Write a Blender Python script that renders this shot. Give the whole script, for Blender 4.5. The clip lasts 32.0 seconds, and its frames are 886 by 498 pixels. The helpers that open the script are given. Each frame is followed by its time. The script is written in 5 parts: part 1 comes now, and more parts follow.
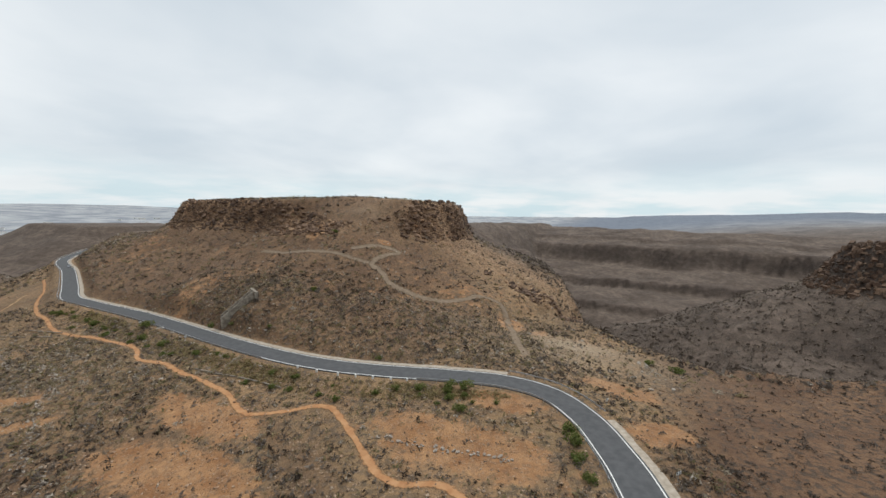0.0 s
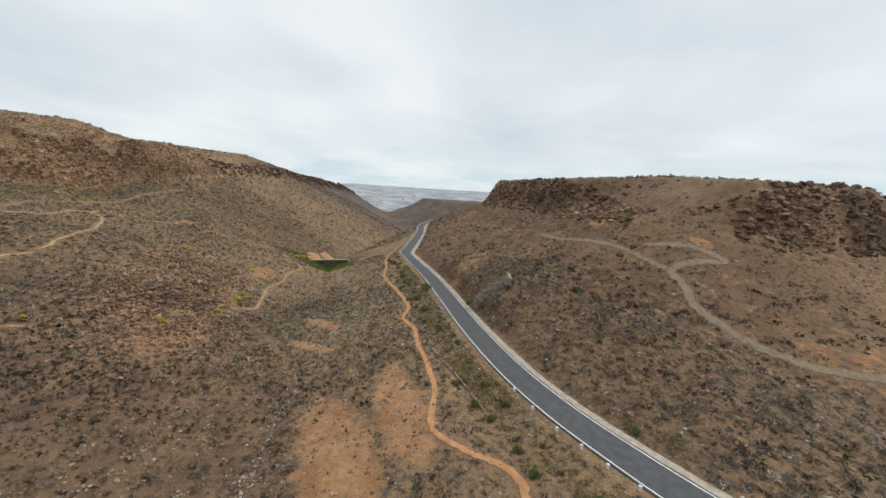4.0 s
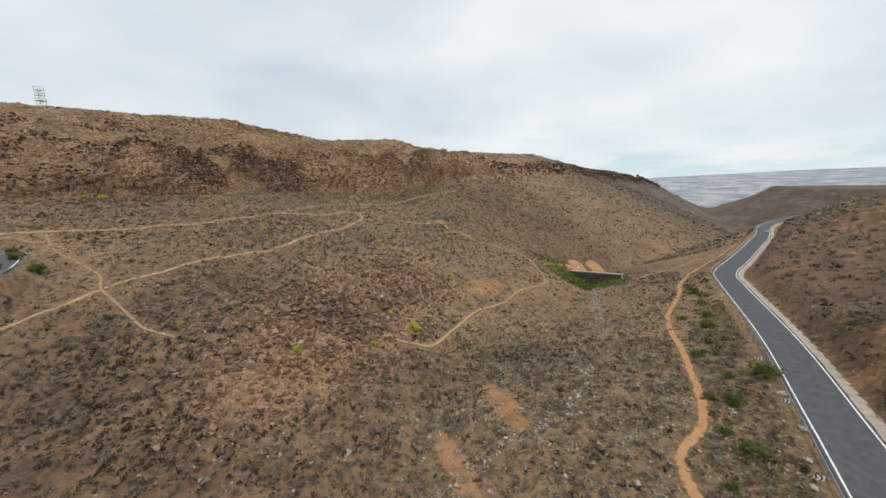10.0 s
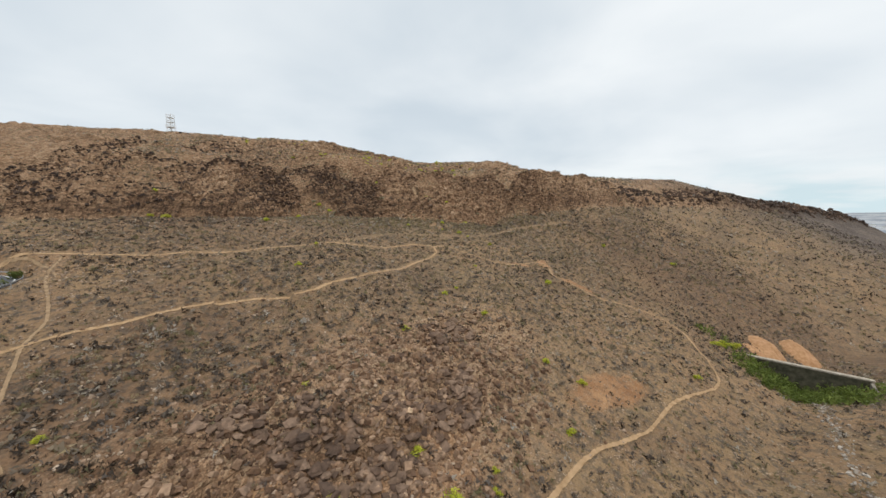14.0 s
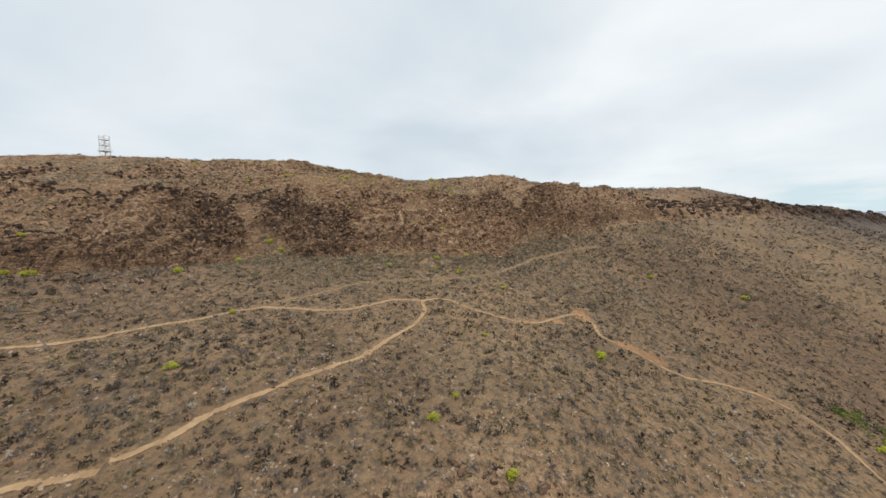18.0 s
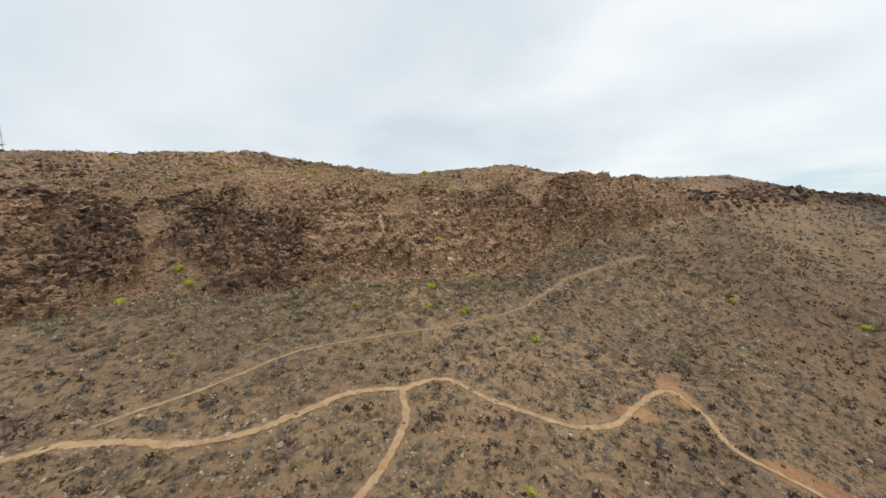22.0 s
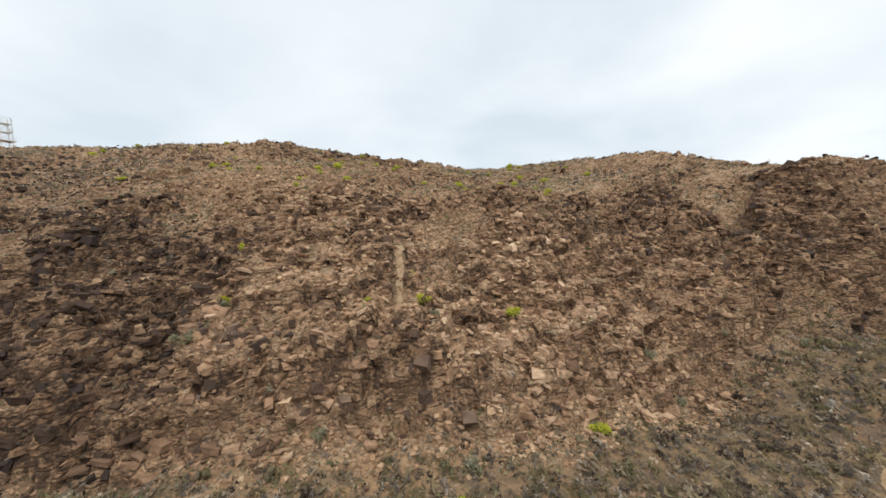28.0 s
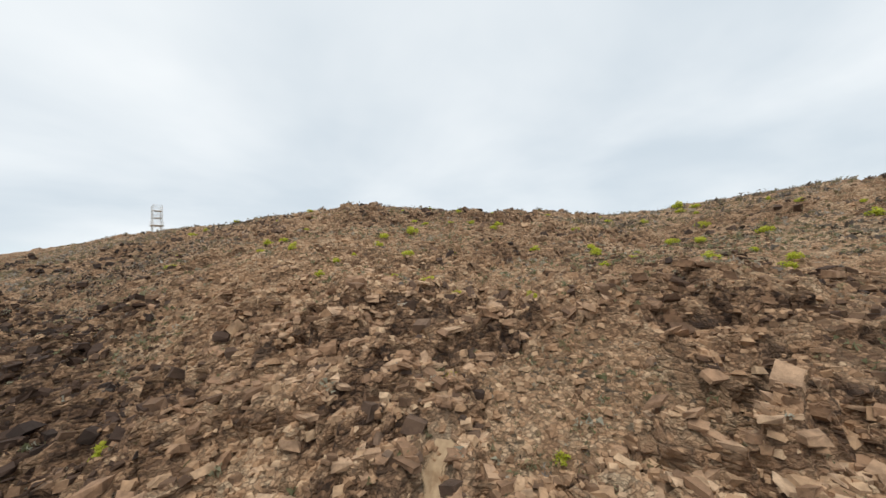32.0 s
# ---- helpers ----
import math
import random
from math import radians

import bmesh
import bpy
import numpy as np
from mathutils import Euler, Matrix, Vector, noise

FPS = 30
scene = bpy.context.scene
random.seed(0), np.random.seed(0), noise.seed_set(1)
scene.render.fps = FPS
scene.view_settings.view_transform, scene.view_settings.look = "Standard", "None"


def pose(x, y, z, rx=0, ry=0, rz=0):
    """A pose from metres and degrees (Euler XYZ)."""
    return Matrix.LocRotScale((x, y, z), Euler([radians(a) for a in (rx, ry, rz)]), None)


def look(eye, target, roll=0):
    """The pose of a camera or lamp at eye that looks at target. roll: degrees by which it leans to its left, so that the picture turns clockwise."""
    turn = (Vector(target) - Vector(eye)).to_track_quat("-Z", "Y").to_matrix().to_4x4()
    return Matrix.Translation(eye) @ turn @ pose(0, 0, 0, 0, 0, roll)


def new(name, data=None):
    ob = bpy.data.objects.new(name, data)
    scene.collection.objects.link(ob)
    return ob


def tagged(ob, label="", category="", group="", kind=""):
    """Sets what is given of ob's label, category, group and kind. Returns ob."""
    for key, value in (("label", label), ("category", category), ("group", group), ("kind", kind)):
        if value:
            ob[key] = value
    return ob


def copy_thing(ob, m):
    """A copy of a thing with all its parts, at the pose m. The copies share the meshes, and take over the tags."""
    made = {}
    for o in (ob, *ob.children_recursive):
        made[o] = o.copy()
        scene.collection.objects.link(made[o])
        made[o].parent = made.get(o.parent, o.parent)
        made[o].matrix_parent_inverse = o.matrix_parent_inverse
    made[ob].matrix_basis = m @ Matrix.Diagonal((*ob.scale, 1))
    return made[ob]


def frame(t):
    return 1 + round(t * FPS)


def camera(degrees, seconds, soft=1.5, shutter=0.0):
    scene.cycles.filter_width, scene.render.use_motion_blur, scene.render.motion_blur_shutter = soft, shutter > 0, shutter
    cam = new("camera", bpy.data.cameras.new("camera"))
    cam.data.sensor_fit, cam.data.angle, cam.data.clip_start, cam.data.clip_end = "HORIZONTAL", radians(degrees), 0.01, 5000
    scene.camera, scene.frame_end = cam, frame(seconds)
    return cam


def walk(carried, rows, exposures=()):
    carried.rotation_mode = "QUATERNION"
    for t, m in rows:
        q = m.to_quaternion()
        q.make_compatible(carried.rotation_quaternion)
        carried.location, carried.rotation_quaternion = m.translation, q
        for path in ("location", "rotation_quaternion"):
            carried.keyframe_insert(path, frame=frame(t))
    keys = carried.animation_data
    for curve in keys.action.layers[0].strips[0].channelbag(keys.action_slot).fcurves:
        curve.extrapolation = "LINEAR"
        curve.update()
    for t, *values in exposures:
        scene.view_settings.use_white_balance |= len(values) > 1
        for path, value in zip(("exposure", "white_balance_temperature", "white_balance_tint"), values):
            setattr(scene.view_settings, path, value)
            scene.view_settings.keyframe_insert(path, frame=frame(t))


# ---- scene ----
cam = camera(102.0, 32.0)
PATH = [
    (0, (0.05, 0.14, 31.05), (-0.02, 20.04, 29.06), 0.96),
    (0.5, (0.76, 3.32, 31.15), (-1.04, 23.07, 28.58), 0.93),
    (1, (1.36, 6.68, 31.22), (-2.82, 26.01, 28.24), 0.63),
    (1.5, (1.81, 10.31, 31.16), (-4.64, 28.95, 27.85), -0.01),
    (2, (2.00, 14.29, 30.93), (-6.26, 32.16, 27.39), -0.54),
    (2.5, (1.93, 18.50, 30.47), (-7.88, 35.57, 26.93), -0.77),
    (3, (1.46, 23.05, 29.92), (-10.00, 39.10, 26.62), 0.46),
    (3.5, (0.84, 27.57, 29.33), (-12.24, 42.36, 26.13), 1.89),
    (4, (-0.50, 32.05, 28.77), (-14.99, 45.43, 25.45), 3.43),
    (4.5, (-2.39, 36.24, 28.21), (-17.97, 48.25, 24.64), 4.50),
    (6.5, (-13.00, 51.45, 25.74), (-30.45, 60.46, 21.95), 3.80),
    (7, (-16.44, 54.69, 25.31), (-35.00, 60.99, 21.31), 3.66),
    (7.5, (-20.34, 57.54, 24.92), (-39.44, 61.69, 20.68), 3.12),
    (8, (-24.57, 60.12, 24.53), (-43.88, 62.88, 20.13), 2.39),
    (8.5, (-29.13, 62.47, 24.15), (-48.72, 63.83, 20.34), 0.94),
    (9, (-33.74, 64.52, 23.79), (-53.44, 64.52, 20.33), -0.47),
    (9.5, (-38.32, 66.24, 23.49), (-58.01, 65.54, 20.07), -1.27),
    (10, (-42.97, 67.64, 23.27), (-62.61, 66.49, 19.69), -1.70),
    (10.5, (-47.80, 68.81, 22.99), (-67.31, 66.59, 19.20), -1.30),
    (11, (-52.84, 69.66, 22.73), (-72.16, 66.02, 19.05), -0.19),
    (11.5, (-57.94, 70.14, 22.47), (-77.05, 65.44, 18.92), 1.17),
    (12, (-62.86, 70.24, 22.19), (-81.83, 64.84, 18.86), 1.46),
    (12.5, (-67.77, 70.00, 22.13), (-86.60, 64.02, 18.98), 0.99),
    (13, (-72.62, 69.46, 22.24), (-91.33, 62.93, 19.53), 0.40),
    (13.5, (-77.62, 68.64, 22.55), (-96.30, 61.83, 20.33), 0.13),
    (14, (-82.48, 67.65, 22.91), (-101.12, 60.67, 20.94), -0.10),
    (14.5, (-87.26, 66.50, 23.26), (-105.90, 59.45, 21.63), -0.15),
    (16.5, (-105.24, 62.34, 25.25), (-123.86, 55.13, 24.00), -0.76),
    (17, (-109.52, 60.85, 25.93), (-128.13, 53.62, 24.69), -1.66),
    (17.5, (-113.70, 59.12, 26.60), (-132.33, 51.93, 25.52), -1.93),
    (18, (-117.90, 57.41, 27.22), (-136.54, 50.21, 26.20), -2.57),
    (18.5, (-121.98, 55.76, 27.81), (-140.61, 48.56, 26.73), -2.93),
    (19, (-125.99, 54.16, 28.37), (-144.58, 46.93, 27.00), -2.95),
    (19.5, (-129.93, 52.68, 28.86), (-148.51, 45.42, 27.38), -3.08),
    (20, (-133.98, 51.28, 29.34), (-152.56, 44.05, 27.79), -3.42),
    (20.5, (-138.14, 49.87, 29.82), (-156.74, 42.65, 28.37), -3.56),
    (21, (-142.35, 48.44, 30.26), (-160.97, 41.23, 29.06), -3.59),
    (21.5, (-146.64, 46.95, 30.74), (-165.26, 39.77, 29.43), -3.76),
    (22, (-150.83, 45.52, 31.27), (-169.46, 38.38, 29.95), -3.88),
    (22.5, (-154.94, 44.15, 31.81), (-173.58, 37.01, 30.51), -4.17),
    (23, (-159.13, 42.76, 32.40), (-177.69, 35.45, 30.88), -4.02),
    (23.5, (-163.38, 41.40, 32.80), (-181.81, 33.79, 31.26), -3.23),
    (24, (-167.61, 40.03, 33.05), (-186.03, 32.31, 32.00), -3.56),
    (24.5, (-171.87, 38.73, 33.25), (-190.02, 30.32, 33.06), -4.05),
    (25, (-175.79, 37.55, 33.59), (-193.71, 28.66, 33.70), -4.21),
    (25.5, (-179.67, 36.31, 34.06), (-197.37, 27.01, 33.78), -4.24),
    (27.5, (-194.67, 30.91, 36.54), (-211.40, 19.99, 35.54), -3.52),
    (28, (-198.21, 29.37, 37.30), (-214.38, 17.67, 36.15), -2.46),
    (28.5, (-201.54, 27.77, 38.14), (-217.33, 15.56, 36.95), -2.31),
    (29, (-204.71, 25.99, 38.96), (-220.22, 13.43, 37.70), -2.65),
    (29.5, (-207.95, 24.20, 39.85), (-223.13, 11.22, 38.79), -2.85),
    (30, (-211.24, 22.11, 40.64), (-225.67, 8.29, 39.74), -3.20),
    (30.5, (-214.52, 20.01, 41.44), (-228.17, 5.39, 41.15), -3.63),
    (31, (-217.60, 17.88, 42.28), (-231.02, 3.08, 43.01), -3.98),
    (31.5, (-220.56, 15.84, 43.29), (-232.92, 0.20, 44.91), -4.07),
    (32, (-223.10, 14.16, 44.33), (-234.09, -2.47, 45.96), -3.82),
]
walk(cam, [(t, look(eye, target, roll)) for t, eye, target, roll in PATH], exposures=[(0, 0.04), (8, 0.06), (16, 0.1), (23, 0.15), (26.5, 0.22), (29.5, 0.28), (32, 0.14)])

# ---- sky and sun: a bright, thinly broken overcast ----
SUN_TURN, SUN_HEIGHT = 40.0, 64.0
world = bpy.data.worlds.new("overcast_sky")
scene.world = world
world.use_nodes = True
wn, wl = world.node_tree.nodes, world.node_tree.links
wn.clear()


def wnode(kind, **values):
    n = wn.new(kind)
    for key, value in values.items():
        n.inputs[key].default_value = value
    return n


def wmath(op, a, b=None):
    n = wn.new("ShaderNodeMath")
    n.operation = op
    for i, v in enumerate((a, b)):
        if v is None:
            continue
        if isinstance(v, (int, float)):
            n.inputs[i].default_value = v
        else:
            wl.new(v, n.inputs[i])
    return n.outputs[0]


def wmix(fac, a, b):
    n = wn.new("ShaderNodeMix")
    n.data_type = "RGBA"
    for sock, v in ((n.inputs[0], fac), (n.inputs[6], a), (n.inputs[7], b)):
        if isinstance(v, (int, float, tuple)):
            sock.default_value = (*v, 1) if isinstance(v, tuple) else v
        else:
            wl.new(v, sock)
    return n.outputs[2]


sky = wn.new("ShaderNodeTexSky")
sky.sky_type, sky.sun_disc = "NISHITA", False
sky.sun_elevation, sky.sun_rotation = radians(SUN_HEIGHT), radians(SUN_TURN)
sky_dim = wn.new("ShaderNodeVectorMath")
sky_dim.operation = "SCALE"
sky_dim.inputs[3].default_value = 0.12
wl.new(sky.outputs[0], sky_dim.inputs[0])
way = wn.new("ShaderNodeTexCoord").outputs["Generated"]
split = wn.new("ShaderNodeSeparateXYZ")
wl.new(way, split.inputs[0])
up = wmath("MAXIMUM", split.outputs[2], 0.0)
low = wmath("ADD", up, 0.16)
flat = wn.new("ShaderNodeCombineXYZ")
wl.new(wmath("DIVIDE", split.outputs[0], low), flat.inputs[0])
wl.new(wmath("DIVIDE", split.outputs[1], low), flat.inputs[1])


def cloud(scale, detail, rough, lo, hi, warp=0.0):
    n = wnode("ShaderNodeTexNoise", Scale=scale, Detail=detail, Roughness=rough, Distortion=warp)
    wl.new(flat.outputs[0], n.inputs["Vector"])
    m = wn.new("ShaderNodeMapRange")
    m.inputs[1].default_value, m.inputs[2].default_value = lo, hi
    wl.new(n.outputs[0], m.inputs[0])
    return m.outputs[0]


big = cloud(0.55, 5.0, 0.5, 0.36, 0.66, 0.35)
small = cloud(1.2, 5.0, 0.45, 0.3, 0.72, 0.3)
shade = wmath("MULTIPLY", wmath("ADD", wmath("MULTIPLY", big, 0.68), wmath("MULTIPLY", small, 0.32)), 1.0)
cover = wmix(shade, (0.60, 0.675, 0.735), (0.91, 0.94, 0.95))
# a clear strip stands low over the sea
strip = wn.new("ShaderNodeMapRange")
strip.inputs[1].default_value, strip.inputs[2].default_value = 0.13, 0.035
wl.new(wmath("ADD", split.outputs[2], wmath("MULTIPLY", small, 0.03)), strip.inputs[0])
clear = wmix(cloud(1.1, 4.0, 0.5, 0.42, 0.6), (0.60, 0.76, 0.82), (0.84, 0.88, 0.90))
tone = wmix(wmath("MULTIPLY", strip.outputs[0], 0.85), cover, clear)
whole = wmix(0.93, sky_dim.outputs[0], tone)
glow = wnode("ShaderNodeBackground", Strength=1.0)
wl.new(whole, glow.inputs[0])
wl.new(glow.outputs[0], wn.new("ShaderNodeOutputWorld").inputs[0])

sun = new("sun", bpy.data.lights.new("sun", "SUN"))
sun.data.energy, sun.data.angle, sun.data.color = 1.75, radians(14), (1.0, 0.965, 0.905)
sun.matrix_world = look((0, 0, 300), Vector((0, 0, 300)) - Vector((math.sin(radians(SUN_TURN)) * math.cos(radians(SUN_HEIGHT)), math.cos(radians(SUN_TURN)) * math.cos(radians(SUN_HEIGHT)), math.sin(radians(SUN_HEIGHT)))))

# ---- materials ----
def shader(name, rough=0.9, metal=0.0):
    mat = bpy.data.materials.new(name)
    mat.use_nodes = True
    b = mat.node_tree.nodes["Principled BSDF"]
    b.inputs["Roughness"].default_value, b.inputs["Metallic"].default_value = rough, metal
    b.inputs["Specular IOR Level"].default_value = 0.25
    return mat, mat.node_tree.nodes, mat.node_tree.links, b


def link(links, value, socket):
    if isinstance(value, tuple):
        socket.default_value = (*value, 1.0)[:len(socket.default_value)]
    elif isinstance(value, (int, float)):
        socket.default_value = value
    else:
        links.new(value, socket)


def mix(nodes, links, fac, a, b, way="MIX"):
    n = nodes.new("ShaderNodeMix")
    n.data_type, n.blend_type = "RGBA", way
    link(links, fac, n.inputs[0]), link(links, a, n.inputs[6]), link(links, b, n.inputs[7])
    return n.outputs[2]


def calc(nodes, links, op, a, b=0.0):
    n = nodes.new("ShaderNodeMath")
    n.operation, n.use_clamp = op, False
    link(links, a, n.inputs[0]), link(links, b, n.inputs[1])
    return n.outputs[0]


def speck(nodes, links, scale, lo=0.35, hi=0.65, detail=4.0, rough=0.6, stretch=(1, 1, 1), kind="Object"):
    c = nodes.new("ShaderNodeTexCoord")
    m = nodes.new("ShaderNodeMapping")
    m.inputs["Scale"].default_value = stretch
    links.new(c.outputs[kind], m.inputs[0])
    n = nodes.new("ShaderNodeTexNoise")
    n.inputs["Scale"].default_value, n.inputs["Detail"].default_value, n.inputs["Roughness"].default_value = scale, detail, rough
    links.new(m.outputs[0], n.inputs["Vector"])
    r = nodes.new("ShaderNodeMapRange")
    r.inputs[1].default_value, r.inputs[2].default_value = lo, hi
    links.new(n.outputs[0], r.inputs[0])
    return r.outputs[0]


def relief(nodes, links, b, height, strength=0.4, distance=0.1):
    n = nodes.new("ShaderNodeBump")
    n.inputs["Strength"].default_value, n.inputs["Distance"].default_value = strength, distance
    links.new(height, n.inputs["Height"])
    links.new(n.outputs[0], b.inputs["Normal"])


def attribute(nodes, name):
    n = nodes.new("ShaderNodeAttribute")
    n.attribute_name = name
    return n.outputs["Fac"]


def simple(name, dark, light, scale=3.0, rough=0.85, metal=0.0, bump=0.3, size=0.02, island=0.0, spread=0.25):
    """Two tones in a grain, with relief; island: how far one piece differs from the next."""
    mat, n, l, b = shader(name, rough, metal)
    col = mix(n, l, speck(n, l, scale), dark, light)
    if island:
        g = n.new("ShaderNodeNewGeometry").outputs["Random Per Island"]
        o = n.new("ShaderNodeObjectInfo").outputs["Random"]
        v = calc(n, l, "FRACT", calc(n, l, "ADD", g, o))
        col = mix(n, l, calc(n, l, "MULTIPLY", v, island), col, tuple(c * spread for c in dark))
    l.new(col, b.inputs["Base Color"])
    relief(n, l, b, speck(n, l, scale * 6, 0.2, 0.8, 5.0, 0.7), bump, size)
    return mat


def trodden(name, dark, light, scale):
    """Beaten earth that frays out into the ground at its edges."""
    mat = simple(name, dark, light, scale, 0.95, 0, 0.4, 0.05)
    n, l = mat.node_tree.nodes, mat.node_tree.links
    fray = calc(n, l, "ADD", attribute(n, "worn"), calc(n, l, "MULTIPLY", calc(n, l, "SUBTRACT", speck(n, l, 1.6, 0.2, 0.8, 6.0, 0.7), 0.5), 1.1))
    gone, both = n.new("ShaderNodeBsdfTransparent"), n.new("ShaderNodeMixShader")
    l.new(between(n, l, fray, 0.18, 0.72), both.inputs[0])
    l.new(gone.outputs[0], both.inputs[1]), l.new(n["Principled BSDF"].outputs[0], both.inputs[2]), l.new(both.outputs[0], n["Material Output"].inputs[0])
    return mat


def cracked(nodes, links, scale, stretch=(1, 1, 1), warp=0.35):
    """Broken stones: each cell's own value, and 0 to 1 from its joint inwards."""
    c = nodes.new("ShaderNodeTexCoord")
    m = nodes.new("ShaderNodeMapping")
    m.inputs["Scale"].default_value = tuple(scale * v for v in stretch)
    links.new(c.outputs["Object"], m.inputs[0])
    bend = nodes.new("ShaderNodeTexNoise")
    bend.inputs["Scale"].default_value, bend.inputs["Detail"].default_value = 1.7, 3.0
    links.new(m.outputs[0], bend.inputs["Vector"])
    at = nodes.new("ShaderNodeVectorMath")
    at.operation = "MULTIPLY_ADD"
    at.inputs[1].default_value = (warp * 2,) * 3
    links.new(bend.outputs["Color"], at.inputs[0]), links.new(m.outputs[0], at.inputs[2])
    cell, joint = nodes.new("ShaderNodeTexVoronoi"), nodes.new("ShaderNodeTexVoronoi")
    joint.feature = "DISTANCE_TO_EDGE"
    for v in (cell, joint):
        v.inputs["Scale"].default_value = 1.0
        links.new(at.outputs[0], v.inputs["Vector"])
    split = nodes.new("ShaderNodeSeparateColor")
    links.new(cell.outputs["Color"], split.inputs[0])
    r = nodes.new("ShaderNodeMapRange")
    r.inputs[1].default_value, r.inputs[2].default_value = 0.0, 0.14
    links.new(joint.outputs["Distance"], r.inputs[0])
    return split.outputs[0], r.outputs[0]


def ramp(nodes, links, fac, stops):
    n = nodes.new("ShaderNodeValToRGB")
    while len(n.color_ramp.elements) < len(stops):
        n.color_ramp.elements.new(0.5)
    for e, (at, colour) in zip(n.color_ramp.elements, stops):
        e.position, e.color = at, (*colour, 1)
    link(links, fac, n.inputs[0])
    return n.outputs[0]


def between(nodes, links, value, lo, hi):
    r = nodes.new("ShaderNodeMapRange")
    r.inputs[1].default_value, r.inputs[2].default_value = lo, hi
    links.new(value, r.inputs[0])
    return r.outputs[0]


def ground_material():
    """Dry volcanic hillside: tan earth, red bare patches, grey scrub litter, strewn stones, dark layered rock, far off
    layered gorge walls, a pale plain and hills, these last two tinted with haze.
    """
    mat, n, l, b = shader("hillside_ground", 0.95)
    add, times = (lambda x, y: calc(n, l, "ADD", x, y)), (lambda x, y: calc(n, l, "MULTIPLY", x, y))
    broad, patchy, fine = speck(n, l, 0.035, 0.35, 0.65), speck(n, l, 0.11, 0.4, 0.62, 5.0), speck(n, l, 3.0, 0.3, 0.7, 4.0)
    small, small_edge = cracked(n, l, 3.0, (1, 1, 1.8), 0.5)
    large, large_edge = cracked(n, l, 0.62, (1, 1, 2.4))
    stony, rocky, steep = attribute(n, "stony"), attribute(n, "rocky"), attribute(n, "steep")
    earth = mix(n, l, broad, (0.135, 0.083, 0.046), (0.34, 0.205, 0.105))
    earth = mix(n, l, times(patchy, 0.5), earth, (0.275, 0.195, 0.098))
    earth = mix(n, l, times(fine, 0.4), earth, (0.37, 0.255, 0.155))
    litter = speck(n, l, 0.85, 0.47, 0.58, 6.0, 0.68)
    cover = times(litter, add(0.42, times(speck(n, l, 0.06, 0.38, 0.6), 0.5)))
    earth = mix(n, l, cover, earth, mix(n, l, fine, (0.055, 0.044, 0.034), (0.125, 0.106, 0.083)))
    pebbles = times(between(n, l, small, 0.80, 0.84), small_edge)
    earth = mix(n, l, times(pebbles, 0.9), earth, ramp(n, l, large, [(0.0, (0.10, 0.066, 0.045)), (0.45, (0.26, 0.17, 0.11)), (1.0, (0.47, 0.345, 0.235))]))
    earth = mix(n, l, times(attribute(n, "umber"), 0.85), earth, mix(n, l, cover, mix(n, l, patchy, (0.115, 0.062, 0.038), (0.185, 0.105, 0.062)), (0.075, 0.055, 0.042)))
    red = mix(n, l, speck(n, l, 0.25, 0.35, 0.65, 5.0), (0.275, 0.135, 0.060), (0.43, 0.245, 0.122))
    red = mix(n, l, times(litter, 0.35), red, (0.14, 0.095, 0.066))
    red = mix(n, l, times(pebbles, 0.5), red, (0.40, 0.28, 0.19))
    ragged = add(attribute(n, "red"), times(calc(n, l, "SUBTRACT", speck(n, l, 0.3, 0.2, 0.8, 6.0, 0.65), 0.5), 0.75))
    earth = mix(n, l, between(n, l, ragged, 0.44, 0.62), earth, red)
    varnish = calc(n, l, "MAXIMUM", speck(n, l, 0.06, 0.42, 0.56, 6.0, 0.62), times(attribute(n, "basalt"), 1.25))
    tint = add(add(times(small, 0.42), times(large, 0.40)), times(varnish, -0.24))
    rubble = ramp(n, l, add(tint, 0.2), [(0.0, (0.12, 0.068, 0.042)), (0.2, (0.27, 0.155, 0.088)), (0.5, (0.54, 0.335, 0.195)), (1.0, (0.72, 0.54, 0.36))])
    # joints of the small stones darkened: their shade is put into the colour
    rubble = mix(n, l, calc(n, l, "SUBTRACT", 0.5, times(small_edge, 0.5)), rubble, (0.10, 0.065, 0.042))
    rubble = mix(n, l, times(litter, 0.25), rubble, (0.26, 0.20, 0.125))
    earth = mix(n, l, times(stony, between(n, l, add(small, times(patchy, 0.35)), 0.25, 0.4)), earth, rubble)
    # bare rock of steep risers, with ledge shade put into its dark tones
    bluff = ramp(n, l, add(tint, 0.06), [(0.0, (0.06, 0.038, 0.027)), (0.2, (0.17, 0.100, 0.062)), (0.5, (0.44, 0.262, 0.150)), (1.0, (0.64, 0.45, 0.29))])
    # shade in the joints of the large blocks, painted near black
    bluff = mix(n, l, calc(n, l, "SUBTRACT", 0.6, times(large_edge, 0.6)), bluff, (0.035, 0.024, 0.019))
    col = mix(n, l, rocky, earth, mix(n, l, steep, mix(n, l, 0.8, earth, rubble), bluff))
    col = mix(n, l, attribute(n, "gravel"), col, mix(n, l, speck(n, l, 1.2), (0.29, 0.225, 0.155), (0.45, 0.365, 0.265)))
    beds = speck(n, l, 0.02, 0.38, 0.62, 10.0, 0.75, (1, 1, 3))
    spots = speck(n, l, 0.16, 0.42, 0.60, 7.0, 0.72)
    yonder = mix(n, l, beds, (0.070, 0.055, 0.048), (0.185, 0.145, 0.120))
    yonder = mix(n, l, times(spots, 0.7), yonder, (0.052, 0.043, 0.038))
